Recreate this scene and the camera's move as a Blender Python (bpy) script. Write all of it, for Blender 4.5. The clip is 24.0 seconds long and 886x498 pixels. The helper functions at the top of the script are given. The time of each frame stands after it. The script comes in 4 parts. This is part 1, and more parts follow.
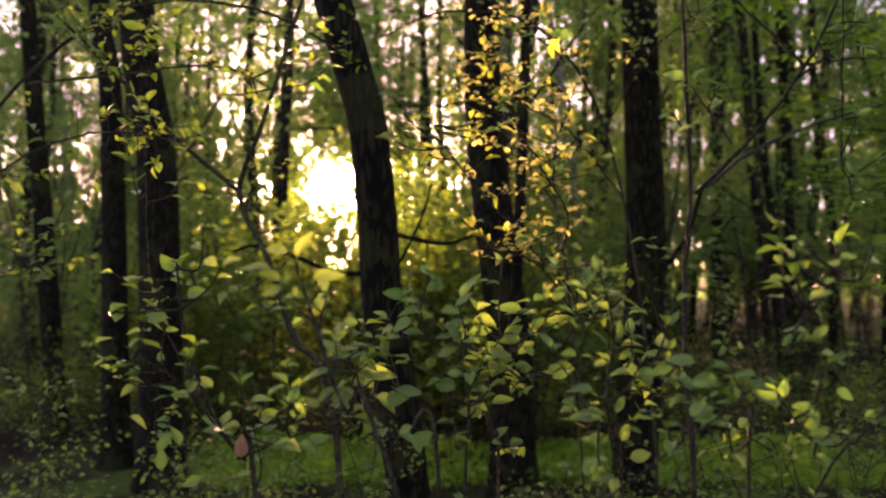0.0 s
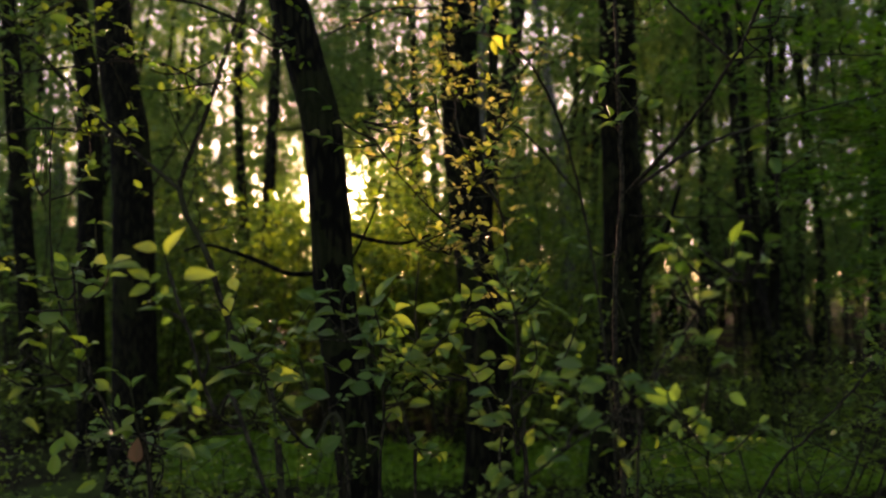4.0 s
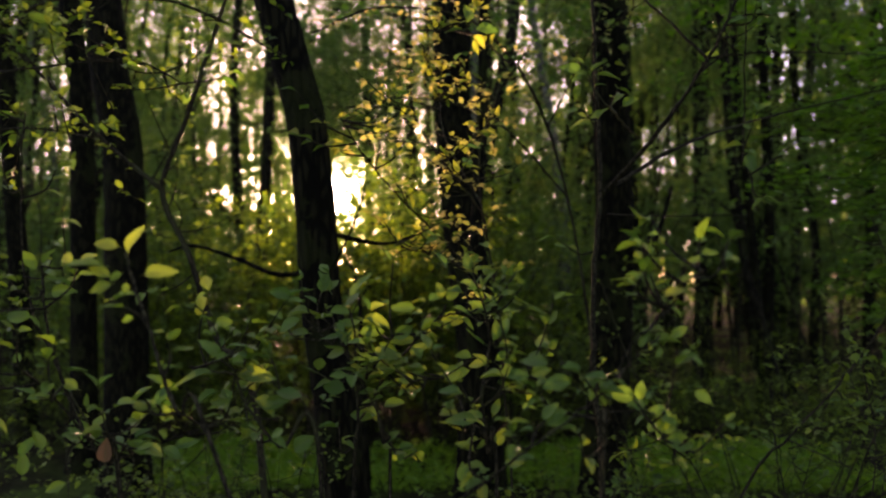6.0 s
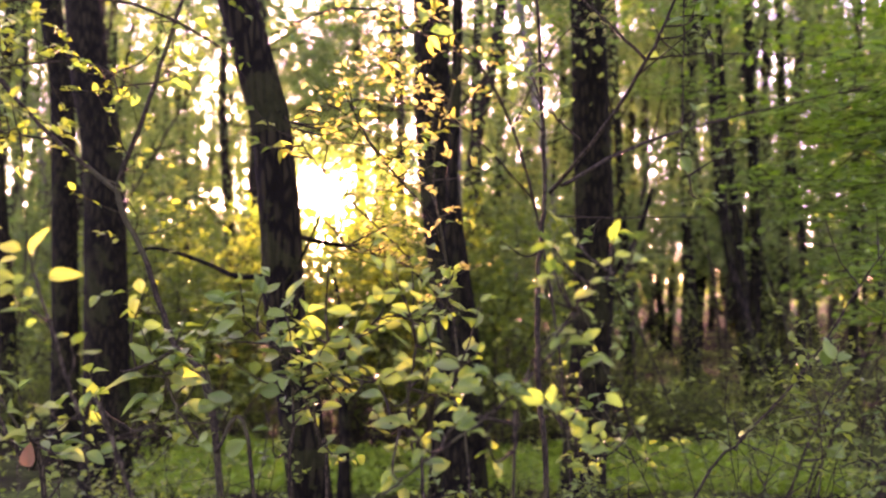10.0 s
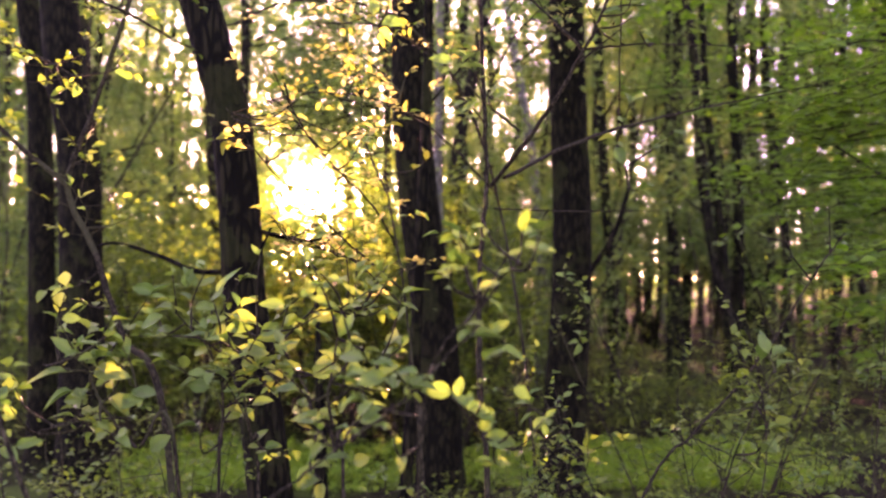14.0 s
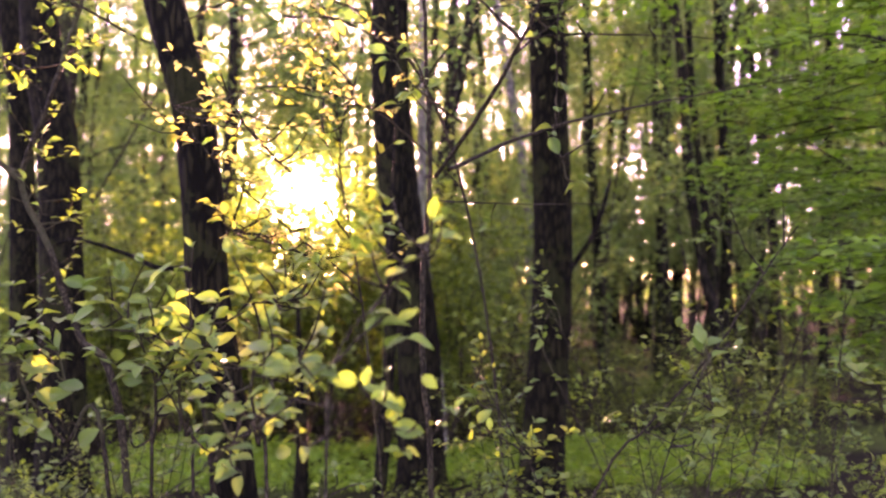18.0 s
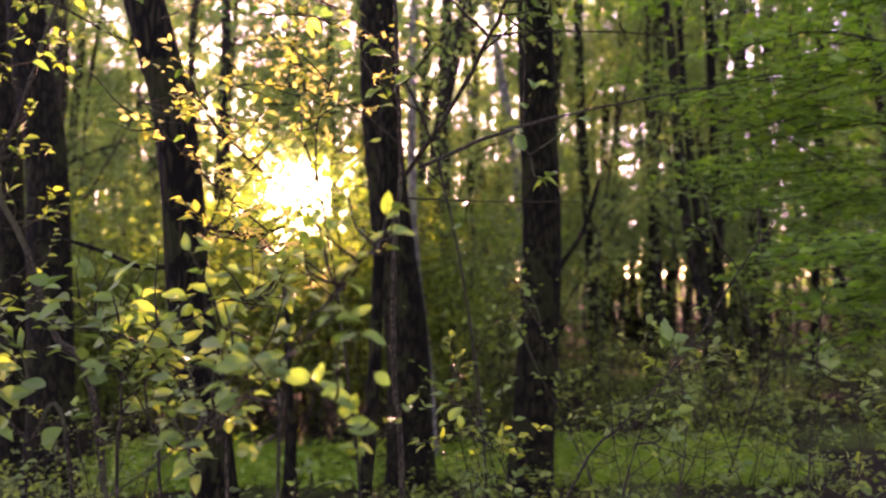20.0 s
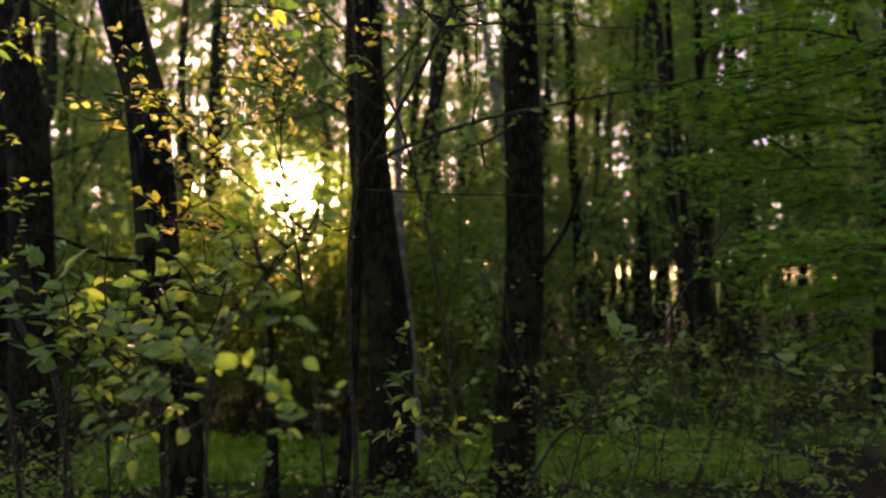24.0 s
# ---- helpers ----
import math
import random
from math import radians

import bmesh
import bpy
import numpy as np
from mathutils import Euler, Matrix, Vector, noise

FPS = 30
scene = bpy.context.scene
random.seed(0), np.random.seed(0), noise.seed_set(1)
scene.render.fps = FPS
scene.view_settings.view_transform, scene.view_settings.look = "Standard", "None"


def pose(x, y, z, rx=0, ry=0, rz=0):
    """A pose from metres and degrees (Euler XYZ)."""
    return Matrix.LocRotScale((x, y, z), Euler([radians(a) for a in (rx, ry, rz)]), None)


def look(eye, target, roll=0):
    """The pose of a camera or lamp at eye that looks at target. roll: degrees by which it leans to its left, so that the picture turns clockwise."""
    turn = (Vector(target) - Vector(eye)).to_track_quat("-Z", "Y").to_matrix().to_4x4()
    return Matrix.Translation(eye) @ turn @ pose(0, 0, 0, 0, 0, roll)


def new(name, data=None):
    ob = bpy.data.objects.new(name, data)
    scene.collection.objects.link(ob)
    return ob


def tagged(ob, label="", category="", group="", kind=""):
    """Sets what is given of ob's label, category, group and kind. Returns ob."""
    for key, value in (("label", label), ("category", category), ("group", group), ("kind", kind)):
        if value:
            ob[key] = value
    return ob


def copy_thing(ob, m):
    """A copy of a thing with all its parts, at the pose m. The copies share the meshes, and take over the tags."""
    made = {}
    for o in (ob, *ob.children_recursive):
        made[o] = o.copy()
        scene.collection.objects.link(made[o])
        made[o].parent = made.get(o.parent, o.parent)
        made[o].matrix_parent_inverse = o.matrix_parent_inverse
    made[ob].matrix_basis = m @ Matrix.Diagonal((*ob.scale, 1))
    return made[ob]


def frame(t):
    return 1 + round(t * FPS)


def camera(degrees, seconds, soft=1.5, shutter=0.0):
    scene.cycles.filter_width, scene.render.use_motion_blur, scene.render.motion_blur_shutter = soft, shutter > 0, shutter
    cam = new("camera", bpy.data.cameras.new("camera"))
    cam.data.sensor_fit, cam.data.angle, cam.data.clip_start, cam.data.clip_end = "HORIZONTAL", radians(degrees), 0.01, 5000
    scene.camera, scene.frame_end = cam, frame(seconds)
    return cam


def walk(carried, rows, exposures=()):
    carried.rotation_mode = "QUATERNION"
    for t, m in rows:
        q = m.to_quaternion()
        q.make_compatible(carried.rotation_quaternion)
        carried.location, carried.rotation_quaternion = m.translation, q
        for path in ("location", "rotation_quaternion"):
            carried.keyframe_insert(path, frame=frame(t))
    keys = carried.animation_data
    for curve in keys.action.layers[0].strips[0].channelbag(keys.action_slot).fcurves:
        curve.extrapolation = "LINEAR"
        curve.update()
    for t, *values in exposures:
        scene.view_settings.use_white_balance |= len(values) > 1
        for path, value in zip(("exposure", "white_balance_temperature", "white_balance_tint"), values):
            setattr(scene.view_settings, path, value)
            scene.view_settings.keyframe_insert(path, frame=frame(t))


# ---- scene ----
cam = camera(60.0, 24.0, 2.3)
PATH = [
    (0.0, pose(0.0000, -0.0000, 1.6500, 91.999, -0.000, -0.000)),
    (0.5, pose(0.0272, 0.0063, 1.6535, 92.005, -0.024, -0.043)),
    (1.0, pose(0.0496, 0.0122, 1.6559, 92.008, -0.051, -0.078)),
    (1.5, pose(0.0685, 0.0175, 1.6550, 91.996, -0.077, -0.106)),
    (2.0, pose(0.0897, 0.0225, 1.6518, 91.978, -0.093, -0.133)),
    (2.5, pose(0.1086, 0.0271, 1.6502, 91.982, -0.103, -0.156)),
    (4.5, pose(0.1672, 0.0431, 1.6452, 92.140, -0.172, -0.264)),
    (5.0, pose(0.1777, 0.0451, 1.6422, 92.171, -0.146, -0.294)),
    (5.5, pose(0.1888, 0.0464, 1.6416, 92.209, -0.117, -0.328)),
    (6.0, pose(0.2001, 0.0471, 1.6416, 92.243, -0.090, -0.366)),
    (6.5, pose(0.2119, 0.0483, 1.6406, 92.258, -0.077, -0.406)),
    (7.0, pose(0.2240, 0.0503, 1.6407, 92.279, -0.080, -0.445)),
    (7.5, pose(0.2373, 0.0517, 1.6419, 92.304, -0.076, -0.482)),
    (8.0, pose(0.2521, 0.0521, 1.6427, 92.332, -0.064, -0.517)),
    (8.5, pose(0.2671, 0.0519, 1.6421, 92.360, -0.049, -0.554)),
    (9.0, pose(0.2828, 0.0521, 1.6420, 92.382, -0.030, -0.593)),
    (9.5, pose(0.2978, 0.0531, 1.6421, 92.394, -0.011, -0.641)),
    (10.0, pose(0.3112, 0.0547, 1.6423, 92.396, 0.005, -0.697)),
    (10.5, pose(0.3252, 0.0569, 1.6419, 92.388, 0.014, -0.764)),
    (12.5, pose(0.3816, 0.0669, 1.6335, 92.326, -0.044, -1.171)),
    (13.0, pose(0.3937, 0.0690, 1.6326, 92.278, -0.028, -1.207)),
    (13.5, pose(0.4072, 0.0711, 1.6328, 92.242, -0.008, -1.231)),
    (14.0, pose(0.4225, 0.0741, 1.6335, 92.213, 0.016, -1.243)),
    (14.5, pose(0.4374, 0.0779, 1.6307, 92.168, 0.043, -1.245)),
    (15.0, pose(0.4523, 0.0815, 1.6269, 92.145, 0.070, -1.245)),
    (15.5, pose(0.4672, 0.0842, 1.6219, 92.152, 0.093, -1.256)),
    (16.0, pose(0.4829, 0.0855, 1.6185, 92.193, 0.117, -1.286)),
    (16.5, pose(0.4968, 0.0851, 1.6169, 92.236, 0.146, -1.333)),
    (17.0, pose(0.5094, 0.0839, 1.6181, 92.274, 0.172, -1.390)),
    (17.5, pose(0.5218, 0.0833, 1.6189, 92.265, 0.193, -1.453)),
    (18.0, pose(0.5344, 0.0839, 1.6182, 92.206, 0.213, -1.519)),
    (18.5, pose(0.5477, 0.0849, 1.6167, 92.134, 0.229, -1.585)),
    (20.5, pose(0.6001, 0.0866, 1.6135, 92.169, 0.297, -1.859)),
    (21.0, pose(0.6107, 0.0855, 1.6123, 92.161, 0.259, -1.919)),
    (21.5, pose(0.6214, 0.0841, 1.6099, 92.146, 0.218, -1.974)),
    (22.0, pose(0.6316, 0.0826, 1.6094, 92.142, 0.180, -2.024)),
    (22.5, pose(0.6419, 0.0813, 1.6068, 92.123, 0.134, -2.069)),
    (23.0, pose(0.6515, 0.0806, 1.6031, 92.099, 0.078, -2.112)),
    (23.5, pose(0.6607, 0.0801, 1.6000, 92.075, 0.032, -2.156)),
    (24.0, pose(0.6696, 0.0801, 1.5986, 92.055, -0.004, -2.201)),
]
EXPOSURES = [(0, 3.3, 8400, 72), (1, 2.85, 8400, 62), (2, 2.3, 8400, 50), (4.5, 2.25, 8400, 46), (6.2, 2.4, 8400, 50), (7, 2.9, 8300, 66), (8, 4.0, 8100, 92), (9, 4.45, 8000, 100), (10.5, 4.6, 8000, 102), (12.5, 4.35, 8000, 100), (13.1, 3.85, 8100, 90), (14, 4.4, 8000, 100), (16, 4.8, 7900, 106), (17, 4.75, 7900, 104), (18.5, 4.55, 8000, 100), (20.5, 4.0, 8100, 90), (22, 3.65, 8200, 82), (24, 2.85, 8400, 62)]
walk(cam, PATH, EXPOSURES)

# The lens: shallow focus on the nearest leaves.
cam.data.dof.use_dof = True
cam.data.dof.focus_distance = 1.6
cam.data.dof.aperture_fstop = 3.0

# ---- light ----
SUN_WAY = Vector((-0.1445, 0.9831, 0.1125)).normalized()
EL = math.asin(SUN_WAY.z)
AZ = math.atan2(SUN_WAY.x, SUN_WAY.y)

world = bpy.data.worlds.new("evening_sky")
scene.world = world
world.use_nodes = True
wn, wl = world.node_tree.nodes, world.node_tree.links
wn.clear()
sky = wn.new("ShaderNodeTexSky")
sky.sky_type, sky.sun_disc = "NISHITA", False
sky.sun_elevation, sky.sun_rotation = EL, AZ
sky.air_density, sky.dust_density, sky.ozone_density = 0.6, 0.8, 1.2
sky_bg = wn.new("ShaderNodeBackground")
sky_bg.inputs["Strength"].default_value = 0.15
wl.new(sky.outputs["Color"], sky_bg.inputs["Color"])
# the low sun's own glare in the hazy sky: a hot core, a soft aureole and the wide haze round it
coord = wn.new("ShaderNodeTexCoord")
dot = wn.new("ShaderNodeVectorMath")
dot.operation = "DOT_PRODUCT"
dot.inputs[1].default_value = SUN_WAY
wl.new(coord.outputs["Generated"], dot.inputs[0])


def math_node(tree, op, a, b=None):
    n = tree.nodes.new("ShaderNodeMath")
    n.operation = op
    for slot, v in enumerate((a, b)):
        if v is None:
            continue
        if isinstance(v, (int, float)):
            n.inputs[slot].default_value = v
        else:
            tree.links.new(v, n.inputs[slot])
    return n.outputs[0]


wt = world.node_tree
off = math_node(wt, "SUBTRACT", 1.0, dot.outputs["Value"])


def lobe(degrees, peak):
    k = -1.0 / (1.0 - math.cos(radians(degrees)))
    return math_node(wt, "MULTIPLY", math_node(wt, "EXPONENT", math_node(wt, "MULTIPLY", off, k)), peak)


glare = math_node(wt, "ADD", math_node(wt, "ADD", lobe(0.95, 70.0), lobe(6.5, 1.1)), lobe(42.0, 0.15))
glow_bg = wn.new("ShaderNodeBackground")
glow_bg.inputs["Color"].default_value = (1.0, 0.84, 0.62, 1)
wl.new(glare, glow_bg.inputs["Strength"])
both = wn.new("ShaderNodeAddShader")
wl.new(sky_bg.outputs[0], both.inputs[0])
wl.new(glow_bg.outputs[0], both.inputs[1])
out = wn.new("ShaderNodeOutputWorld")
wl.new(both.outputs[0], out.inputs["Surface"])

sun_data = bpy.data.lights.new("sun", "SUN")
sun_data.energy, sun_data.angle, sun_data.color = 5.0, radians(0.6), (1.0, 0.75, 0.47)
sun_lamp = new("sun", sun_data)
sun_lamp.matrix_world = look(SUN_WAY * 200, (0, 0, 0))

# ---- materials ----


def material(name):
    m = bpy.data.materials.new(name)
    m.use_nodes = True
    m.node_tree.nodes.clear()
    return m, m.node_tree


def node(tree, kind, **values):
    n = tree.nodes.new(kind)
    for key, v in values.items():
        n.inputs[key.replace("_", " ")].default_value = v
    return n


def ramp(tree, fac, stops):
    n = tree.nodes.new("ShaderNodeValToRGB")
    els = n.color_ramp.elements
    while len(els) < len(stops):
        els.new(0.5)
    for e, (at, c) in zip(els, stops):
        e.position, e.color = at, (*c, 1)
    tree.links.new(fac, n.inputs["Fac"])
    return n.outputs["Color"]


def mix_color(tree, fac, a, b, blend="MIX"):
    n = tree.nodes.new("ShaderNodeMix")
    n.data_type, n.blend_type = "RGBA", blend
    for slot, v in ((0, fac), (6, a), (7, b)):
        if isinstance(v, (int, float)):
            n.inputs[slot].default_value = v
        elif isinstance(v, tuple):
            n.inputs[slot].default_value = (*v, 1)
        else:
            tree.links.new(v, n.inputs[slot])
    return n.outputs[2]


def noise_tex(tree, vec, scale, detail=4.0, rough=0.55):
    n = node(tree, "ShaderNodeTexNoise", Scale=scale, Detail=detail, Roughness=rough)
    tree.links.new(vec, n.inputs["Vector"])
    return n.outputs["Fac"]


def leaf_material(name, blade, through_light, each, gloss=0.42, share=0.5):
    """Thin leaf: a glossy cuticle over a blade that lets light through. blade, through_light: pairs of colours it varies between."""
    m, t = material(name)
    if each:
        vary = t.nodes.new("ShaderNodeObjectInfo").outputs["Random"]
    else:
        vary = t.nodes.new("ShaderNodeNewGeometry").outputs["Random Per Island"]
    coords = t.nodes.new("ShaderNodeTexCoord")
    blotch = noise_tex(t, coords.outputs["Object"], 60.0 if each else 35.0, 3.0)
    tone = math_node(t, "ADD", math_node(t, "MULTIPLY", vary, 0.75), math_node(t, "MULTIPLY", blotch, 0.3))
    base = ramp(t, tone, [(0.15, blade[0]), (0.85, blade[1])])
    thru = ramp(t, tone, [(0.15, through_light[0]), (0.9, through_light[1])])
    bump = node(t, "ShaderNodeBump", Strength=0.25, Distance=0.002)
    if each:
        uv = t.nodes.new("ShaderNodeSeparateXYZ")
        t.links.new(coords.outputs["UV"], uv.inputs[0])
        side = math_node(t, "ABSOLUTE", math_node(t, "SUBTRACT", uv.outputs["Y"], 0.5))
        rib = math_node(t, "LESS_THAN", side, 0.022)
        slant = math_node(t, "SUBTRACT", math_node(t, "MULTIPLY", uv.outputs["X"], 8.0), math_node(t, "MULTIPLY", side, 5.0))
        vein = math_node(t, "LESS_THAN", math_node(t, "FRACT", slant), 0.09)
        veins = math_node(t, "MAXIMUM", rib, math_node(t, "MULTIPLY", vein, 0.6))
        base = mix_color(t, math_node(t, "MULTIPLY", veins, 0.55), base, (0.16, 0.2, 0.07))
        thru = mix_color(t, math_node(t, "MULTIPLY", veins, 0.45), thru, (0.1, 0.13, 0.02))
        t.links.new(math_node(t, "ADD", math_node(t, "MULTIPLY", veins, -1.0), math_node(t, "MULTIPLY", blotch, 0.6)), bump.inputs["Height"])
    else:
        t.links.new(blotch, bump.inputs["Height"])
    p = node(t, "ShaderNodeBsdfPrincipled", Roughness=gloss)
    p.inputs["Specular IOR Level"].default_value = 0.3
    t.links.new(base, p.inputs["Base Color"])
    t.links.new(bump.outputs[0], p.inputs["Normal"])
    tr = t.nodes.new("ShaderNodeBsdfTranslucent")
    t.links.new(thru, tr.inputs["Color"])
    mx = t.nodes.new("ShaderNodeMixShader")
    mx.inputs[0].default_value = share
    t.links.new(p.outputs[0], mx.inputs[1])
    t.links.new(tr.outputs[0], mx.inputs[2])
    o = t.nodes.new("ShaderNodeOutputMaterial")
    t.links.new(mx.outputs[0], o.inputs["Surface"])
    return m


def bark_material(name, dark, light, moss, fine=1.0, relief=0.012):
    m, t = material(name)
    coords = t.nodes.new("ShaderNodeTexCoord")
    stretch = t.nodes.new("ShaderNodeMapping")
    stretch.inputs["Scale"].default_value = (1, 1, 0.22)
    t.links.new(coords.outputs["Object"], stretch.inputs["Vector"])
    ridge = noise_tex(t, stretch.outputs[0], 38.0 * fine, 9.0, 0.72)
    v = node(t, "ShaderNodeTexVoronoi", Scale=34.0 * fine)
    v.feature = "DISTANCE_TO_EDGE"
    t.links.new(stretch.outputs[0], v.inputs["Vector"])
    crack = math_node(t, "MINIMUM", math_node(t, "MULTIPLY", v.outputs["Distance"], 3.2), 0.72)
    high = math_node(t, "MULTIPLY", ridge, crack)
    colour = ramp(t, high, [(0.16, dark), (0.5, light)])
    patch = noise_tex(t, coords.outputs["Object"], 3.3, 5.0, 0.6)
    patch = math_node(t, "MULTIPLY", math_node(t, "GREATER_THAN", patch, 0.56), noise_tex(t, coords.outputs["Object"], 45.0, 3.0))
    colour = mix_color(t, patch, colour, moss)
    bump = node(t, "ShaderNodeBump", Strength=0.9, Distance=relief)
    t.links.new(high, bump.inputs["Height"])
    p = node(t, "ShaderNodeBsdfPrincipled", Roughness=0.95)
    p.inputs["Specular IOR Level"].default_value = 0.06
    t.links.new(colour, p.inputs["Base Color"])
    t.links.new(bump.outputs[0], p.inputs["Normal"])
    o = t.nodes.new("ShaderNodeOutputMaterial")
    t.links.new(p.outputs[0], o.inputs["Surface"])
    return m


# set below real bark: the backlit shade of the trunks is in this colour
BARK = bark_material("shaded_ridged_bark", (0.0042, 0.0042, 0.0024), (0.0245, 0.024, 0.0105), (0.02, 0.028, 0.008))
FAR_BARK = bark_material("grey_brown_bark", (0.007, 0.0065, 0.004), (0.04, 0.036, 0.02), (0.03, 0.042, 0.012), 0.7)
PALE_BARK = bark_material("pale_grey_bark", (0.07, 0.075, 0.05), (0.24, 0.25, 0.18), (0.13, 0.17, 0.07), 0.8)
TWIG = bark_material("brown_twig_bark", (0.015, 0.014, 0.008), (0.088, 0.08, 0.044), (0.05, 0.06, 0.024), 6.0, 0.001)
YOUNG = leaf_material("young_leaf", ((0.055, 0.14, 0.028), (0.12, 0.21, 0.045)), ((0.1, 0.26, 0.025), (0.29, 0.43, 0.04)), True, 0.55, 0.42)
DULL = leaf_material("green_leaf", ((0.05, 0.14, 0.022), (0.11, 0.23, 0.036)), ((0.06, 0.2, 0.018), (0.16, 0.3, 0.022)), True, 0.5, 0.36)
BROWN = leaf_material("withered_leaf", ((0.26, 0.13, 0.06), (0.32, 0.17, 0.08)), ((0.35, 0.16, 0.05), (0.4, 0.2, 0.07)), True, 0.6, 0.35)
# leaves near the sun: the warm sunlight is put into their colours
SUN_GILT = leaf_material("sun_tinted_leaf", ((0.08, 0.13, 0.025), (0.15, 0.16, 0.035)), ((0.26, 0.38, 0.03), (0.42, 0.48, 0.05)), True, 0.55)
SHRUB = leaf_material("shrub_foliage", ((0.022, 0.055, 0.008), (0.125, 0.24, 0.03)), ((0.07, 0.18, 0.015), (0.25, 0.38, 0.025)), False, 0.5)
# finer foliage there, with the same golden sunlight in its colours
SUN_GOLD = leaf_material("sun_tinted_foliage", ((0.08, 0.15, 0.03), (0.16, 0.19, 0.035)), ((0.32, 0.42, 0.07), (0.58, 0.54, 0.15)), False, 0.5, 0.5)
CROWN = leaf_material("canopy_foliage", ((0.028, 0.08, 0.014), (0.075, 0.16, 0.026)), ((0.085, 0.24, 0.035), (0.22, 0.36, 0.065)), False, 0.5, 0.55)
BEAM = leaf_material("hornbeam_foliage", ((0.013, 0.06, 0.006), (0.09, 0.26, 0.02)), ((0.06, 0.29, 0.01), (0.16, 0.42, 0.018)), False, 0.45)
GRASS = leaf_material("grass", ((0.08, 0.27, 0.02), (0.17, 0.37, 0.03)), ((0.16, 0.4, 0.018), (0.28, 0.5, 0.022)), False)

GROUND, gt = material("forest_floor")
gc = gt.nodes.new("ShaderNodeTexCoord")
litter = noise_tex(gt, gc.outputs["Object"], 14.0, 8.0, 0.7)
green = noise_tex(gt, gc.outputs["Object"], 0.6, 4.0)
soil = ramp(gt, litter, [(0.3, (0.006, 0.0056, 0.003)), (0.55, (0.02, 0.0175, 0.008)), (0.75, (0.055, 0.047, 0.021))])
turf = ramp(gt, litter, [(0.3, (0.02, 0.045, 0.008)), (0.7, (0.07, 0.12, 0.02))])
gcol = mix_color(gt, ramp(gt, green, [(0.48, (0, 0, 0)), (0.62, (1, 1, 1))]), soil, turf)
gb = node(gt, "ShaderNodeBump", Strength=1.0, Distance=0.04)
gt.links.new(litter, gb.inputs["Height"])
gp = node(gt, "ShaderNodeBsdfPrincipled", Roughness=1.0)
gp.inputs["Specular IOR Level"].default_value = 0.05
gt.links.new(gcol, gp.inputs["Base Color"])
gt.links.new(gb.outputs[0], gp.inputs["Normal"])
go = gt.nodes.new("ShaderNodeOutputMaterial")
gt.links.new(gp.outputs[0], go.inputs["Surface"])

# ---- mesh tools ----


def mesh(name, verts, face_sets, mat, uv=None):
    """One mesh out of vertex rows and arrays of faces with three or four corners each."""
    me = bpy.data.meshes.new(name)
    verts = np.asarray(verts, np.float32)
    loops = np.concatenate([np.asarray(f, np.int32).ravel() for f in face_sets])
    sizes = np.concatenate([np.full(len(f), np.shape(f)[1], np.int32) for f in face_sets])
    me.vertices.add(len(verts))
    me.vertices.foreach_set("co", verts.ravel())
    me.loops.add(len(loops))
    me.loops.foreach_set("vertex_index", loops)
    me.polygons.add(len(sizes))
    me.polygons.foreach_set("loop_start", np.concatenate([[0], np.cumsum(sizes)[:-1]]).astype(np.int32))
    me.update(calc_edges=True)
    me.polygons.foreach_set("use_smooth", np.ones(len(sizes), bool))
    if uv is not None:
        layer = me.uv_layers.new(name="uv")
        layer.data.foreach_set("uv", np.asarray(uv, np.float32)[loops].ravel())
    me.materials.append(mat)
    return me


def child(name, me, parent, label="", kind=""):
    ob = new(name, me)
    ob.parent = parent
    return tagged(ob, label=label, kind=kind)


def spline(points, steps):
    """A smooth curve through the points."""
    p = np.asarray(points, float)
    p = np.vstack([2 * p[0] - p[1], p, 2 * p[-1] - p[-2]])
    rows = []
    for i in range(1, len(p) - 2):
        for s in np.arange(steps) / steps:
            a, b, c, d = p[i - 1], p[i], p[i + 1], p[i + 2]
            rows.append(0.5 * (2 * b + (c - a) * s + (2 * a - 5 * b + 4 * c - d) * s**2 + (3 * b - a - 3 * c + d) * s**3))
    rows.append(p[-2])
    return np.array(rows)


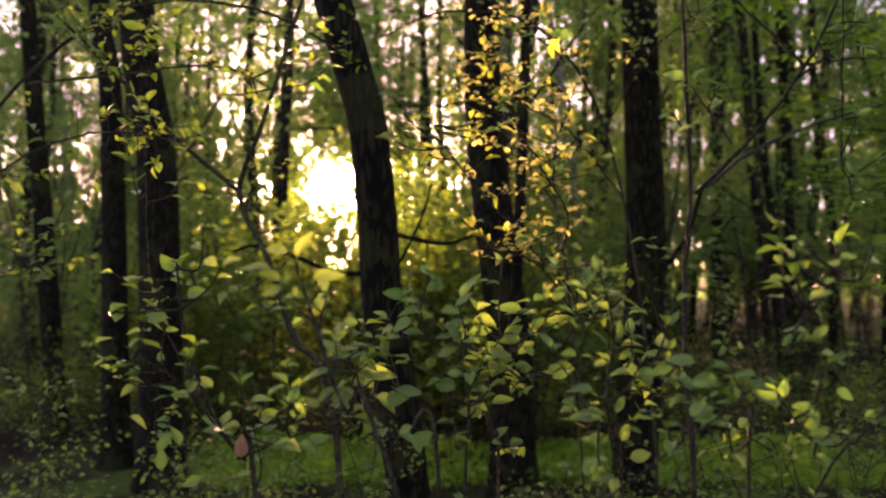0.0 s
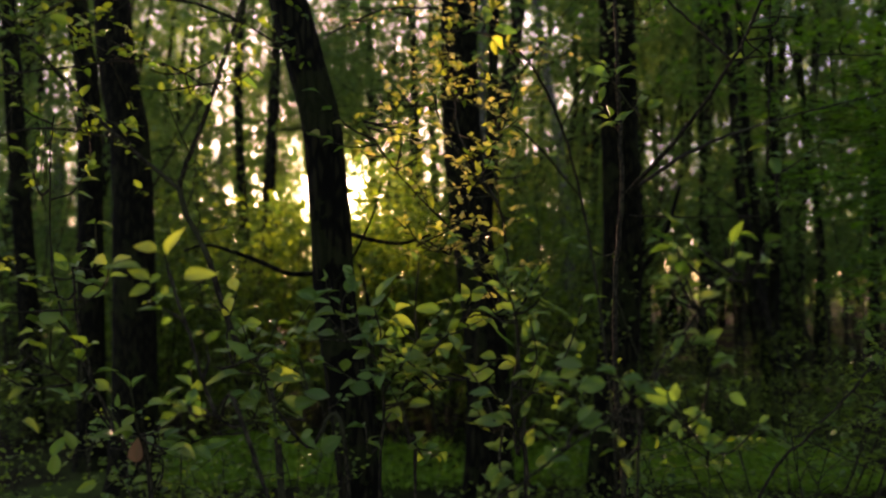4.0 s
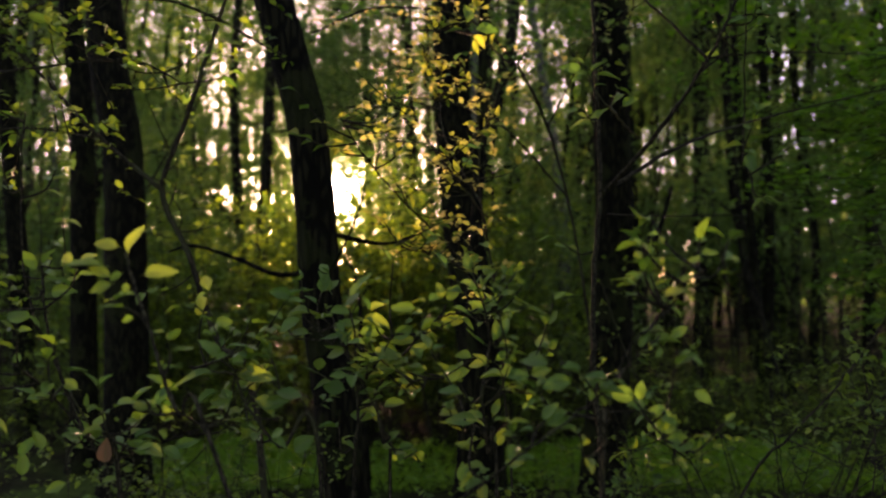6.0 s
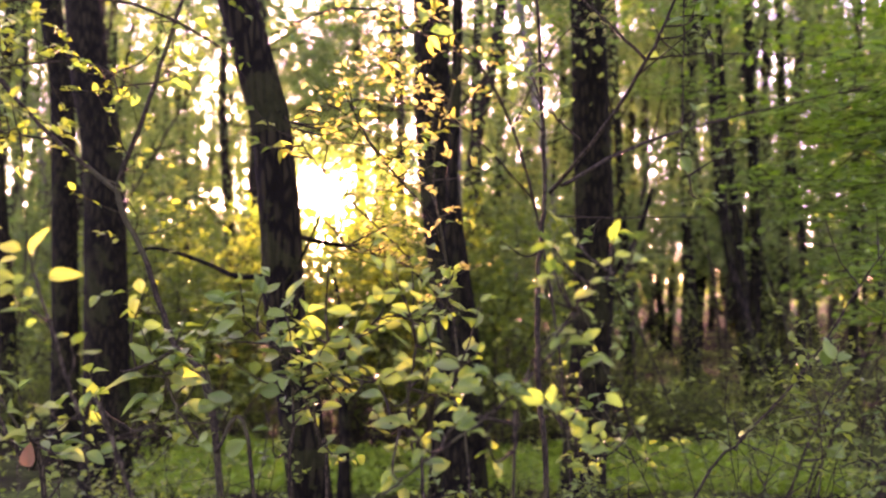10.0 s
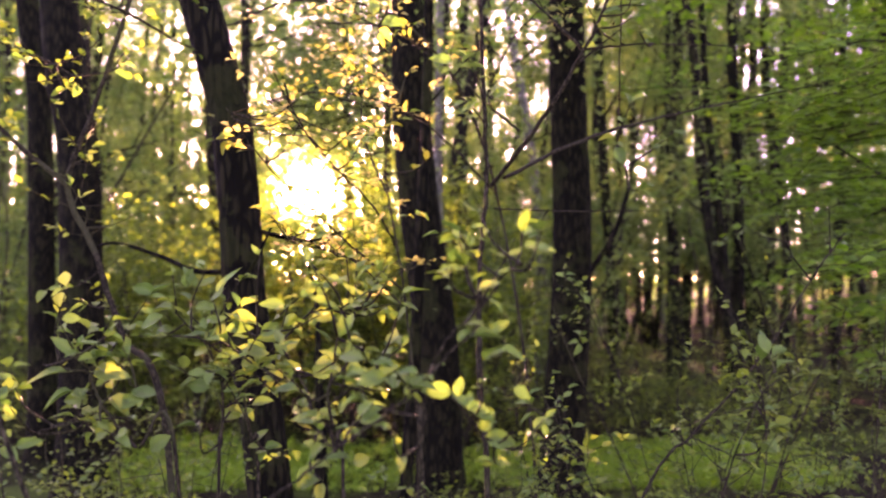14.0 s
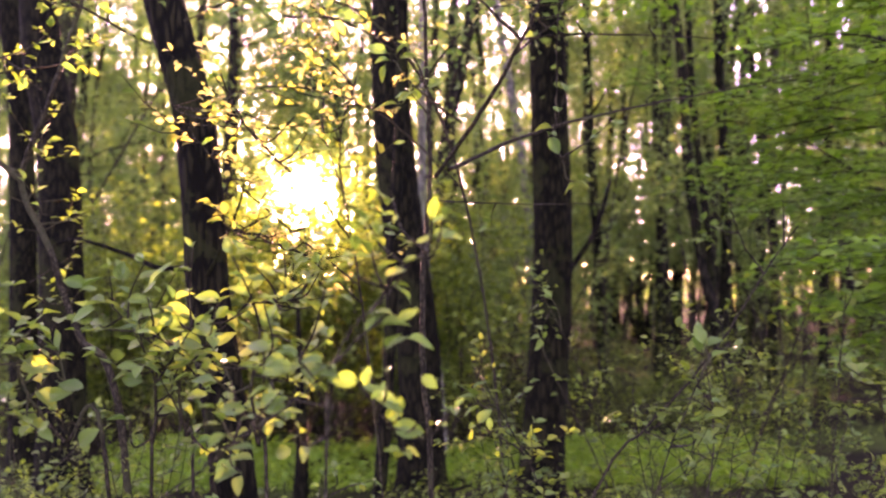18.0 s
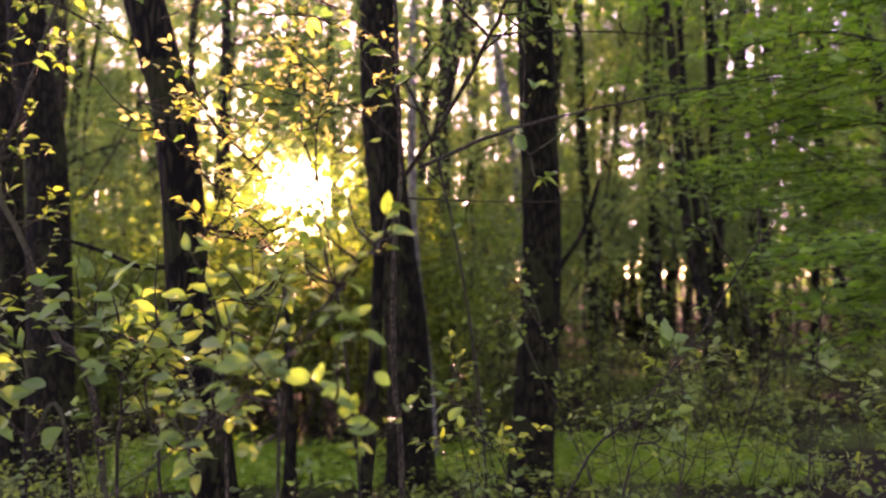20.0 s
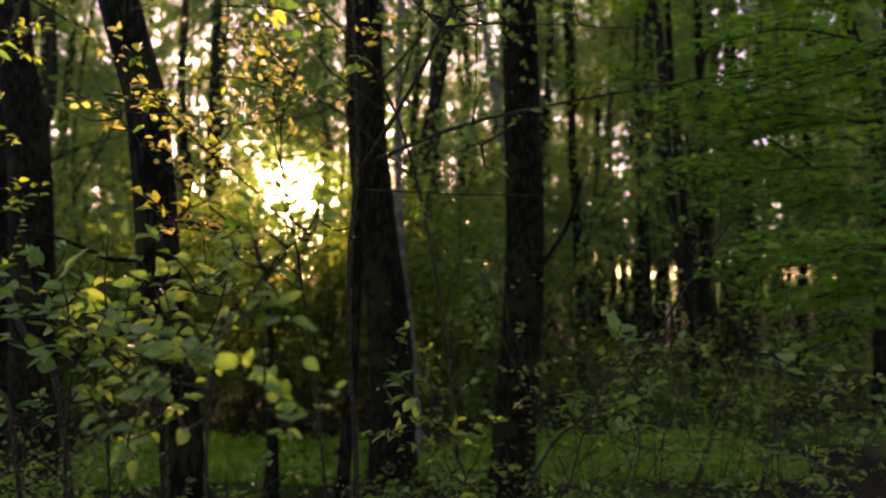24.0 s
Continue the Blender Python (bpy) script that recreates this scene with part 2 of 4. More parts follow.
def tube(path, radii, sides, rng=None, rough=0.0):
    """Rings of vertices along a path, with uneven ridges, closed at the tip."""
    path, radii = np.asarray(path, float), np.asarray(radii, float)
    along = np.gradient(path, axis=0)
    along /= np.linalg.norm(along, axis=1, keepdims=True) + 1e-9
    ref = np.array([1.0, 0.0, 0.0]) if abs(along[0][0]) < 0.8 else np.array([0.0, 1.0, 0.0])
    a = np.linspace(0, 2 * np.pi, sides, endpoint=False)
    u = np.cross(along, ref)
    u /= np.linalg.norm(u, axis=1, keepdims=True) + 1e-9
    v = np.cross(along, u)
    r = np.repeat(radii[:, None], sides, 1)
    if rough and rng is not None:
        length = np.concatenate([[0], np.cumsum(np.linalg.norm(np.diff(path, axis=0), axis=1))])[:, None]
        bump = np.zeros_like(r)
        for k, w in ((2, 0.35), (3, 0.35), (5, 0.4), (9, 0.5), (14, 0.45), (19, 0.35)):
            bump += w * np.sin(k * a[None] + rng.uniform(0, 6.3) + rng.uniform(0.6, 1.6) * k**0.5 * np.sin(length * rng.uniform(5, 15) + rng.uniform(0, 6.3)))
        bump += rng.normal(0, 0.5, r.shape)
        r = r * (1 + rough * bump)
    verts = path[:, None] + r[..., None] * (np.cos(a)[None, :, None] * u[:, None] + np.sin(a)[None, :, None] * v[:, None])
    n = len(path)
    i, j = np.meshgrid(np.arange(n - 1), np.arange(sides), indexing="ij")
    k = (j + 1) % sides
    quads = np.stack([i * sides + j, i * sides + k, (i + 1) * sides + k, (i + 1) * sides + j], -1).reshape(-1, 4)
    tip = np.array([path[-1] + along[-1] * radii[-1]])
    j = np.arange(sides)
    cap = np.stack([(n - 1) * sides + j, (n - 1) * sides + (j + 1) % sides, np.full(sides, n * sides)], -1)
    return np.vstack([verts.reshape(-1, 3), tip]), quads, cap


def joined(tubes):
    """Several tubes as the arrays of one mesh."""
    vs, qs, ts, at = [], [], [], 0
    for v, q, t in tubes:
        vs.append(v), qs.append(q + at), ts.append(t + at)
        at += len(v)
    return np.vstack(vs), [np.vstack(qs), np.vstack(ts)]


def leaf_template(rows, cols, width=0.62, fold=0.25, bend=0.15, twist=0.0, tipped=1.0):
    """A blade of unit length along x: pointed oval, folded at the midrib, curved along its length."""
    verts, uv = [], []
    for i in range(rows + 1):
        s = i / rows
        half = width / 2 * (math.sin(math.pi * s**0.88) ** 0.85) * (1 - 0.16 * tipped * s)
        for j in range(cols + 1):
            c = 2 * j / cols - 1
            edge = 1 + 0.05 * math.sin(19 * s + 3 * c)
            y = c * half * edge
            verts.append((s, y, fold * abs(y) - bend * s * s + twist * y * s + 0.03 * math.sin(7 * s) * abs(c)))
            uv.append((s, j / cols))
    quads = [(i * (cols + 1) + j, i * (cols + 1) + j + 1, (i + 1) * (cols + 1) + j + 1, (i + 1) * (cols + 1) + j)
             for i in range(rows) for j in range(cols)]
    return np.array(verts), np.array(quads), np.array(uv)


MID_LEAF = (np.array([(0, 0, 0), (0.35, 0, 0.0), (0.72, 0, -0.05), (1, 0, -0.15), (0.33, 0.3, 0.1), (0.7, 0.2, 0.03), (0.33, -0.3, 0.1), (0.7, -0.2, 0.03)]),
            np.array([(0, 1, 4), (1, 2, 5), (1, 5, 4), (2, 3, 5), (0, 6, 1), (1, 6, 7), (1, 7, 2), (2, 7, 3)]))
FAR_LEAF = (np.array([(0, 0, 0), (0.5, 0.36, 0.1), (1, 0, -0.08), (0.5, -0.36, 0.1)]), np.array([(0, 2, 1), (0, 3, 2)]))


def scatter(template, at, way, up, size):
    """Copies of a leaf, each with its base at a point, its length along a way and its face towards up."""
    tv, tf = template[0], template[1]
    x = way / (np.linalg.norm(way, axis=1, keepdims=True) + 1e-9)
    y = np.cross(up, x)
    y /= np.linalg.norm(y, axis=1, keepdims=True) + 1e-9
    z = np.cross(x, y)
    v = at[:, None] + size[:, None, None] * (tv[None, :, :1] * x[:, None] + tv[None, :, 1:2] * y[:, None] + tv[None, :, 2:] * z[:, None])
    f = tf[None] + (np.arange(len(at)) * len(tv))[:, None, None]
    return v.reshape(-1, 3), f.reshape(-1, tf.shape[1])


def leaf_cloud(template, centres, each, spread, size, rng, flat=0.55, droop=-0.15, tilt=1.0):
    """Leaves in loose clumps round the centres."""
    n = len(centres) * each
    at = np.repeat(centres, each, 0) + rng.normal(0, 1, (n, 3)) * np.array([1, 1, flat]) * spread
    way = rng.normal(0, 1, (n, 3)) * (1, 1, 0.7 * tilt) + (0, 0, droop)
    up = rng.normal(0, tilt, (n, 3)) + (0, 0, 0.8)
    return scatter(template, at, way, up, size * rng.uniform(0.6, 1.25, n))

# ---- ground ----


def swell(x, y):
    """Height of the forest floor."""
    return 0.03 * np.sin(1.7 * x + 0.6 * y) * np.sin(1.1 * y - 0.4) + 0.02 * np.sin(3.9 * x - 2.3 * y)


g = np.sinh(np.linspace(-6.2, 6.2, 181)) * 4.0
gx, gy = np.meshgrid(g, g, indexing="ij")
gz = swell(gx, gy) * np.exp(-((gx**2 + gy**2) / 60.0**2))
gi, gj = np.meshgrid(np.arange(180), np.arange(180), indexing="ij")
gq = np.stack([gi * 181 + gj, (gi + 1) * 181 + gj, (gi + 1) * 181 + gj + 1, gi * 181 + gj + 1], -1).reshape(-1, 4)
ground = new("ground", mesh("ground", np.stack([gx, gy, gz], -1).reshape(-1, 3), [gq], GROUND))
tagged(ground, "forest floor of dark soil, leaf litter and moss", "ground", kind="structure")

# ---- trees ----


def limb_arrays(start, way, length, r, rng, twigs=4, sides=6):
    """A limb that curves upward, with thin twigs; its arrays, and points along it where leaves gather."""
    way = way / np.linalg.norm(way)
    pts = [start]
    for k in range(1, 5):
        way = way + rng.normal(0, 0.12, 3) + (0, 0, 0.06)
        way /= np.linalg.norm(way)
        pts.append(pts[-1] + way * length / 4)
    path = spline(pts, 3)
    tubes = [tube(path, np.linspace(r, r * 0.25, len(path)), sides)]
    tips = [path[len(path) // 2], path[-1], path[int(len(path) * 0.75)]]
    for k in range(twigs):
        a = path[int(rng.integers(len(path) // 3, len(path) - 1))]
        w = way + rng.normal(0, 0.8, 3)
        w /= np.linalg.norm(w)
        l = length * rng.uniform(0.25, 0.5)
        twig = spline([a, a + w * l * 0.5 + rng.normal(0, 0.03, 3), a + w * l + (0, 0, 0.04)], 3)
        tubes.append(tube(twig, np.linspace(r * 0.3, r * 0.1, len(twig)), 4))
        tips += [twig[-1], twig[len(twig) // 2]]
    return joined(tubes), tips


def gap_clear(p):
    """How far points lie outside the gap in the leaves through which the low sun shines in."""
    p = np.asarray(p)
    dx = np.abs(p[:, 0] - 0.33 + 0.147 * p[:, 1]) - 0.31
    dz = p[:, 2] - 1.63 - 0.1145 * p[:, 1]
    return np.hypot(np.maximum(dx, 0), np.where(dz > 0, np.maximum(dz - 0.05, 0), dz)) - 0.021 * p[:, 1]


def make_tree(name, trunk, r0, r1, label, seed, sides=12, rings=4, limbs=6, twigs=4, low=2.5, reach=(1.0, 2.4), each=30, leaf=0.06,
              rough=0.02, bark=BARK, leaves=CROWN, flare=1.35, spread=0.28, group="", stands=None, thin_above=99, aim=None, over=0):
    """A tree about its foot: tapered trunk, separate limbs, a loose crown of single leaves."""
    rng = np.random.default_rng(seed)
    tree = tagged(new(name), label, "tree", group)
    path = spline(trunk, rings)
    z = path[:, 2]
    radii = np.interp(z, [z[0], z[-1]], [r0, r1]) * (1 + (flare - 1) * np.exp(-np.maximum(z, 0) / 0.22))
    v, q, c = tube(path, radii, sides, rng, rough)
    child("trunk", mesh("trunk", v, [q, c], bark), tree)
    tips = []
    for k in range(limbs):
        i = int(np.clip(np.searchsorted(z, low + (z[-1] - low) * (k + rng.uniform(0, 0.9)) / limbs), 1, len(path) - 2))
        a = rng.uniform(0, 2 * np.pi) if aim is None or k % 3 == 0 else aim + rng.normal(0, 0.5)
        way = np.array([np.cos(a), np.sin(a), rng.uniform(0.15, 0.9)])
        for again in range(6):
            (lv, lf), t = limb_arrays(path[i], way, rng.uniform(*reach), radii[i] * rng.uniform(0.2, 0.36), rng, twigs)
            if not stands or np.min(gap_clear(lv + (*stands, 0))) > 0:
                break
            way = way + rng.normal(0, 0.5, 3)
        else:
            continue
        child("limb", mesh("limb", lv, lf, bark), tree)
        tips += t
    for k in range(over):
        at = 1.63 + 0.1145 * stands[1] + 0.5 + 0.03 * stands[1] + 1.35 * k + rng.uniform(-0.2, 0.3)
        i = int(np.clip(np.searchsorted(z, at), 1, len(path) - 2))
        side = 0.33 - 0.147 * stands[1] - stands[0]
        way = np.array([np.sign(side), rng.normal(0, 0.15), rng.uniform(-0.05, 0.12)])
        (lv, lf), t = limb_arrays(path[i], way, abs(side) * rng.uniform(1.0, 1.7), radii[i] * 0.25, rng, 7)
        child("limb", mesh("limb", lv, lf, bark), tree)
        tips += t
    tips.append(path[-1])
    tips = np.array(tips)
    tips = tips[(tips[:, 2] < thin_above) | (rng.uniform(0, 1, len(tips)) < 0.15)]
    if stands:
        tips = tips[gap_clear(tips + (*stands, 0)) > 0.2]
    lv, lf = leaf_cloud(FAR_LEAF, tips, each, spread, leaf, rng)
    child("crown", mesh("crown", lv, [lf], leaves), tree, "loose crown of fresh green leaves", "stuff")
    return tree


def stand(tree, x, y, turn=0.0, size=1.0):
    tree.matrix_basis = pose(x, y, -0.04, 0, 0, turn) @ Matrix.Scale(size, 4)
    return tree


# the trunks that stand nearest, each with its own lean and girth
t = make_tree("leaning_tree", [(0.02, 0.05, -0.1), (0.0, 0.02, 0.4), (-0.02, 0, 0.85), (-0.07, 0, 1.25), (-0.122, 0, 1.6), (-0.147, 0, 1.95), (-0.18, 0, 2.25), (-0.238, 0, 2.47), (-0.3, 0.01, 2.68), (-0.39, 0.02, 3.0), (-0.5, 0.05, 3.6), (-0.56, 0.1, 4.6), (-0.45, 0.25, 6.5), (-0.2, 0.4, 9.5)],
              0.083, 0.035, "slender tree trunk leaning over, ridged bark coloured dark as if backlit", 11, 48, 14, 10, 4, 3.6, (0.9, 2.0), 10, 0.05, 0.016, flare=1.5)
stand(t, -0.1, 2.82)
rng = np.random.default_rng(3)
for pts, r in (([(-0.15, 0, 1.70), (-0.29, -0.02, 1.70), (-0.42, 0.02, 1.75), (-0.58, 0, 1.80), (-0.68, 0.03, 1.78)], 0.011),
               ([(-0.1, 0, 1.85), (0.02, 0.02, 1.82), (0.12, 0, 1.81), (0.22, -0.02, 1.84)], 0.010),
               ([(-0.16, 0, 1.62), (-0.05, -0.15, 1.74), (0.03, -0.2, 1.9), (0.06, -0.24, 2.0)], 0.006)):
    p = spline(pts, 6)
    v, q, c = tube(p, np.linspace(r, r * 0.4, len(p)), 10, rng, 0.05)
    child("dead_branch", mesh("dead_branch", v, [q, c], BARK), t, "bare knotty dead branch")

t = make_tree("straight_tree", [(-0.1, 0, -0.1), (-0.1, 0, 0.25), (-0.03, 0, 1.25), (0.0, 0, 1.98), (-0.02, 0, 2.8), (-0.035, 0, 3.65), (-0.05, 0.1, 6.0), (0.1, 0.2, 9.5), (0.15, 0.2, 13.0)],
              0.155, 0.05, "tall straight forest tree, rough bark coloured dark as if backlit", 12, 40, 12, 9, 4, 4.6, (1.2, 2.6), 8, 0.055, 0.016)
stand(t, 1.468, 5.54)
p = spline([(0.0, 0, 1.55), (0.12, 0, 1.72), (0.3, -0.02, 2.0), (0.42, 0.02, 2.35)], 6)
v, q, c = tube(p, np.linspace(0.026, 0.014, len(p)), 10, rng, 0.05)
child("limb", mesh("limb", v, [q, c], FAR_BARK), t)

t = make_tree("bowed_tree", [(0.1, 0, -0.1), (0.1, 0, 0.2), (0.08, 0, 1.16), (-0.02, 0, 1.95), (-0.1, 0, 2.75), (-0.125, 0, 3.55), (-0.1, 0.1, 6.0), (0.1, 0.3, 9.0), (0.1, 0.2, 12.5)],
              0.17, 0.05, "forest tree with a slightly bowed trunk, coloured dark as if backlit", 13, 40, 12, 9, 4, 4.6, (1.2, 2.6), 8, 0.055, 0.016)
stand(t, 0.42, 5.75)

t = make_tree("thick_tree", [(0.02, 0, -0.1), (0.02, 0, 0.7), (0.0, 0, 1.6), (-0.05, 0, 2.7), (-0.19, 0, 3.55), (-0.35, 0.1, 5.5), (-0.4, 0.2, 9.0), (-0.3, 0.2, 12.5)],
              0.175, 0.05, "thick forest trunk with rough bark coloured dark as if backlit", 14, 36, 12, 9, 4, 4.8, (1.2, 2.6), 8, 0.055, 0.016)
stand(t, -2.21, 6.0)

t = make_tree("slim_tree", [(0.05, 0, -0.1), (0.03, 0, 0.9), (0.0, 0, 2.1), (-0.05, 0, 3.35), (-0.16, 0, 4.1), (-0.3, 0, 6.0), (-0.2, 0.2, 9.0), (-0.3, 0.2, 11.5)],
              0.12, 0.04, "slim forest tree beside a thicker one, coloured dark as if backlit", 15, 28, 10, 8, 4, 4.6, (1.0, 2.2), 8, 0.055, 0.016)
stand(t, -2.92, 6.8)

t = make_tree("slim_tree", [(0.25, 0, -0.1), (0.2, 0, 0.8), (0.11, 0, 1.87), (0.0, 0, 3.05), (-0.12, 0, 4.42), (-0.3, 0, 6.5), (-0.2, 0.2, 9.0), (-0.3, 0.2, 11.5)],
              0.11, 0.04, "slim leaning forest tree, bark coloured dark as if backlit", 16, 24, 8, 8, 4, 4.6, (1.0, 2.2), 8, 0.055, 0.016)
stand(t, -4.25, 8.0)

t = make_tree("young_tree", [(0, 0, -0.1), (0.01, 0, 0.5), (-0.01, 0, 1.0), (-0.02, 0, 1.4), (-0.05, 0.03, 1.6), (-0.1, 0.06, 1.78)],
              0.055, 0.008, "thin young tree, stem coloured dark as if backlit", 17, 20, 10, 3, 2, 0.6, (0.2, 0.4), 6, 0.05, 0.02)
stand(t, -0.335, 5.6)
t = make_tree("young_tree", [(-0.06, 0, -0.1), (0.0, 0, 0.5), (0.05, 0, 1.1), (0.08, 0, 1.74), (0.1, 0, 2.15), (0.13, 0, 3.2), (0.1, 0.1, 5.5)],
              0.038, 0.015, "thin curved young tree, stem coloured dark as if backlit", 18, 18, 10, 6, 4, 2.4, (0.5, 1.2), 30, 0.05, 0.02)
stand(t, 0.305, 4.0)
t = make_tree("pale_tree", [(0.02, 0, -0.1), (0.0, 0, 0.5), (-0.06, 0, 1.2), (-0.13, 0, 1.85), (-0.16, 0, 3.0), (-0.1, 0.1, 6.0), (0.0, 0.1, 9.0)],
              0.045, 0.02, "thin pale grey-green stem", 19, 16, 8, 7, 4, 2.6, (0.8, 1.6), 30, 0.05, 0.02, PALE_BARK)
stand(t, 0.69, 7.0)

for n, (y, r, pts) in enumerate(((9.5, 0.075, [(4.18, -0.1), (4.2, 0.5), (4.32, 2.02), (4.27, 5.08), (4.35, 8.0), (4.2, 11.0)]),
                                 (10.5, 0.07, [(5.3, -0.1), (5.33, 0.9), (5.38, 2.14), (5.13, 4.66), (5.2, 7.5), (5.0, 10.5)]),
                                 (9.0, 0.055, [(4.05, -0.1), (3.98, 0.54), (3.93, 1.86), (3.74, 4.08), (3.7, 7.0), (3.9, 9.5)]),
                                 (11.0, 0.06, [(3.88, -0.1), (3.9, 0.87), (3.95, 2.49), (3.93, 5.13), (4.1, 8.0), (4.0, 11.0)]),
                                 (20.0, 0.13, [(-1.49, -0.1), (-1.49, 0.58), (-1.55, 2.47), (-1.67, 5.85), (-1.76, 8.83), (-1.86, 11.5), (-1.76, 15.0)]),
                                 (10.0, 0.06, [(5.72, -0.1), (5.77, 0.78), (5.9, 3.77), (6.0, 6.5), (5.9, 9.5)]))):
    x0 = pts[0][0]
    stand(make_tree("thin_tree", [(x - x0, 0.02 * k, z) for k, (x, z) in enumerate(pts)], r, r * 0.4, "thin tree in the middle of the wood, coloured dark as if backlit", 23 + n,
                    12, 6, 5, 4, 4.0, (0.8, 1.6), 26, 0.065, 0.02, BARK, CROWN, group="thin dark trees"), x0, y)

# the wood behind: a few grown shapes, repeated with their own turn and size
WOOD = []
for k in range(18):
    rng = np.random.default_rng(100 + k)
    h = rng.uniform(11, 16)
    zs = np.linspace(0, h, 8)
    wander = np.cumsum(rng.normal(0, 0.11 + 0.02 * (k % 9), (8, 2)), 0)
    wander -= wander[0]
    pts = [(wx, wy, z) for (wx, wy), z in zip(wander, zs)]
    pts[0] = (0, 0, -0.15)
    r = (0.07, 0.09, 0.11, 0.13, 0.15, 0.1, 0.12, 0.06, 0.17)[k % 9]
    WOOD.append(make_tree("forest_tree", pts, r, r * 0.25, "slender forest tree with grey-brown bark and sparse spring leaves", 200 + k,
                          12, 4, 8 if k < 9 else 4, 7 if k < 9 else 14, 1.2, (1.0, 2.6), 34 if k < 9 else 34, 0.065 if k < 9 else 0.11, 0.03, PALE_BARK if k in (5, 13) else FAR_BARK if k % 3 else BARK, CROWN, 1.3, 0.36, "trees of the wood", None, 7.5 if k < 9 else 99))
    stand(WOOD[-1], 0, 0)


def sun_lane(x, y):
    """How far a place lies from the line along which the low sun looks in."""
    return abs(x - 0.35 + 0.147 * y)


# trees that can be told apart in the middle distance
rng = np.random.default_rng(21)
PLACES = [(0.78, 9.8, 2), (6.0, 14.0, 2), (6.85, 14.3, 1), (10.0, 16.0, 3), (3.0, 10.5, 0), (4.4, 12.0, 1),
          (5.4, 11.2, 7), (-4.9, 11.0, 4), (-6.6, 12.5, 2), (2.4, 13.5, 5), (7.9, 12.2, 7), (1.7, 16.5, 6), (-7.6, 17, 3), (4.1, 8.6, 7), (5.7, 8.2, 1), (7.2, 10.0, 5)]
while len(PLACES) < 165:
    y = 9 + 40 * rng.uniform() ** 0.75
    x = rng.uniform(-0.72, 0.72) * (y + 2)
    if sun_lane(x, y) < 3.7 + 0.03 * y or any((x - a) ** 2 + (y - b) ** 2 < 1.1 for a, b, _ in PLACES):
        continue
    PLACES.append((x, y, int(rng.integers(9))))
for y, s in ((19, 0.30), (24, 0.27), (27, 0.36), (31, 0.31), (34, 0.44), (22, 0.41), (38, 0.25), (29, 0.52), (41, 0.35), (26, 0.17), (44, 0.4), (36, 0.12), (20, -0.45), (24, -0.38), (28, -0.5), (31, -0.33), (35, -0.42), (40, -0.3), (22, -0.56), (43, -0.5), (22, 0.2), (27, 0.195), (33, 0.2), (16, 0.25), (17.5, 0.34), (16.5, 0.43), (18.5, 0.5), (20.5, 0.29), (21.5, 0.38), (19, 0.56), (23, 0.46), (25, 0.33), (17, 0.16), (20, 0.13)):
    PLACES.append((s * y + 0.3, y, int(rng.integers(9))))
# the wood goes on unseen beside and behind the camera; its count tunes front light
while len(PLACES) < 222:
    a, d = rng.uniform(0, 2 * np.pi), rng.uniform(7, 24)
    x, y = d * np.cos(a), d * np.sin(a)
    if y > abs(x) * 1.2 or abs(x - 0.3) + abs(y) < 3.5:
        continue
    PLACES.append((x, y, int(rng.integers(9))))
for n, (x, y, k) in enumerate(PLACES):
    m = pose(x, y, -0.04, 0, 0, rng.uniform(0, 360)) @ Matrix.Scale(rng.uniform(0.85, 1.2), 4)
    copy_thing(WOOD[k if 0 < y < 15 else k + 9], m)
for w in WOOD:
    x, y = rng.uniform(-30, 30), -rng.uniform(14, 30)
    stand(w, x, y, rng.uniform(0, 360))

# trees that leave the sun its gap between their crowns
for n, (y, s) in enumerate(((13.5, 1.0), (15, -1.1), (14.5, 1.6), (17, 1.0), (18, -1.0), (19, 1.5), (21, 1.0), (22, -1.0), (23, -1.5), (25, 1.0), (26, -1.0), (27, 1.5), (28, -1.4),
                            (31, 1.0), (32, -1.0), (34, 1.4), (36, -1.3), (37, 1.0), (39, -1.0), (41, 1.0), (43, -1.0), (45, 1.3), (47, -1.3), (48, 1.0), (12.7, -0.9), (19.8, 0.85), (16, 2.1), (20, -2.0), (24, 2.0), (29, 2.0), (33, -1.9), (12.3, 1.9))):
    off = s * (0.75 + 0.05 * y)
    x = 0.33 - 0.147 * y + off
    rng = np.random.default_rng(400 + n)
    h = rng.uniform(11, 15)
    bends = np.cumsum(rng.normal(0, 0.12, (6, 2)), 0)
    pts = [(bx, by, z) for (bx, by), z in zip(bends - bends[0], np.linspace(-0.1, h, 6))]
    r = rng.uniform(0.06, 0.12)
    stand(make_tree("forest_tree", pts, r, r * 0.25, "slender forest tree with grey-brown bark and sparse spring leaves", 420 + n,
                    10, 4, 5, 8, 0.9, (1.4, 3.2), 20, 0.07 if y < 20 else 0.115, 0.03, FAR_BARK, CROWN, 1.3, 0.3, "trees of the wood", (x, y), 99, 0.0 if off < 0 else math.pi, 3 if abs(s) < 1.7 else 2), x, y)

# far woods that close the view all round
rng = np.random.default_rng(31)
tubes, clumps = [], []
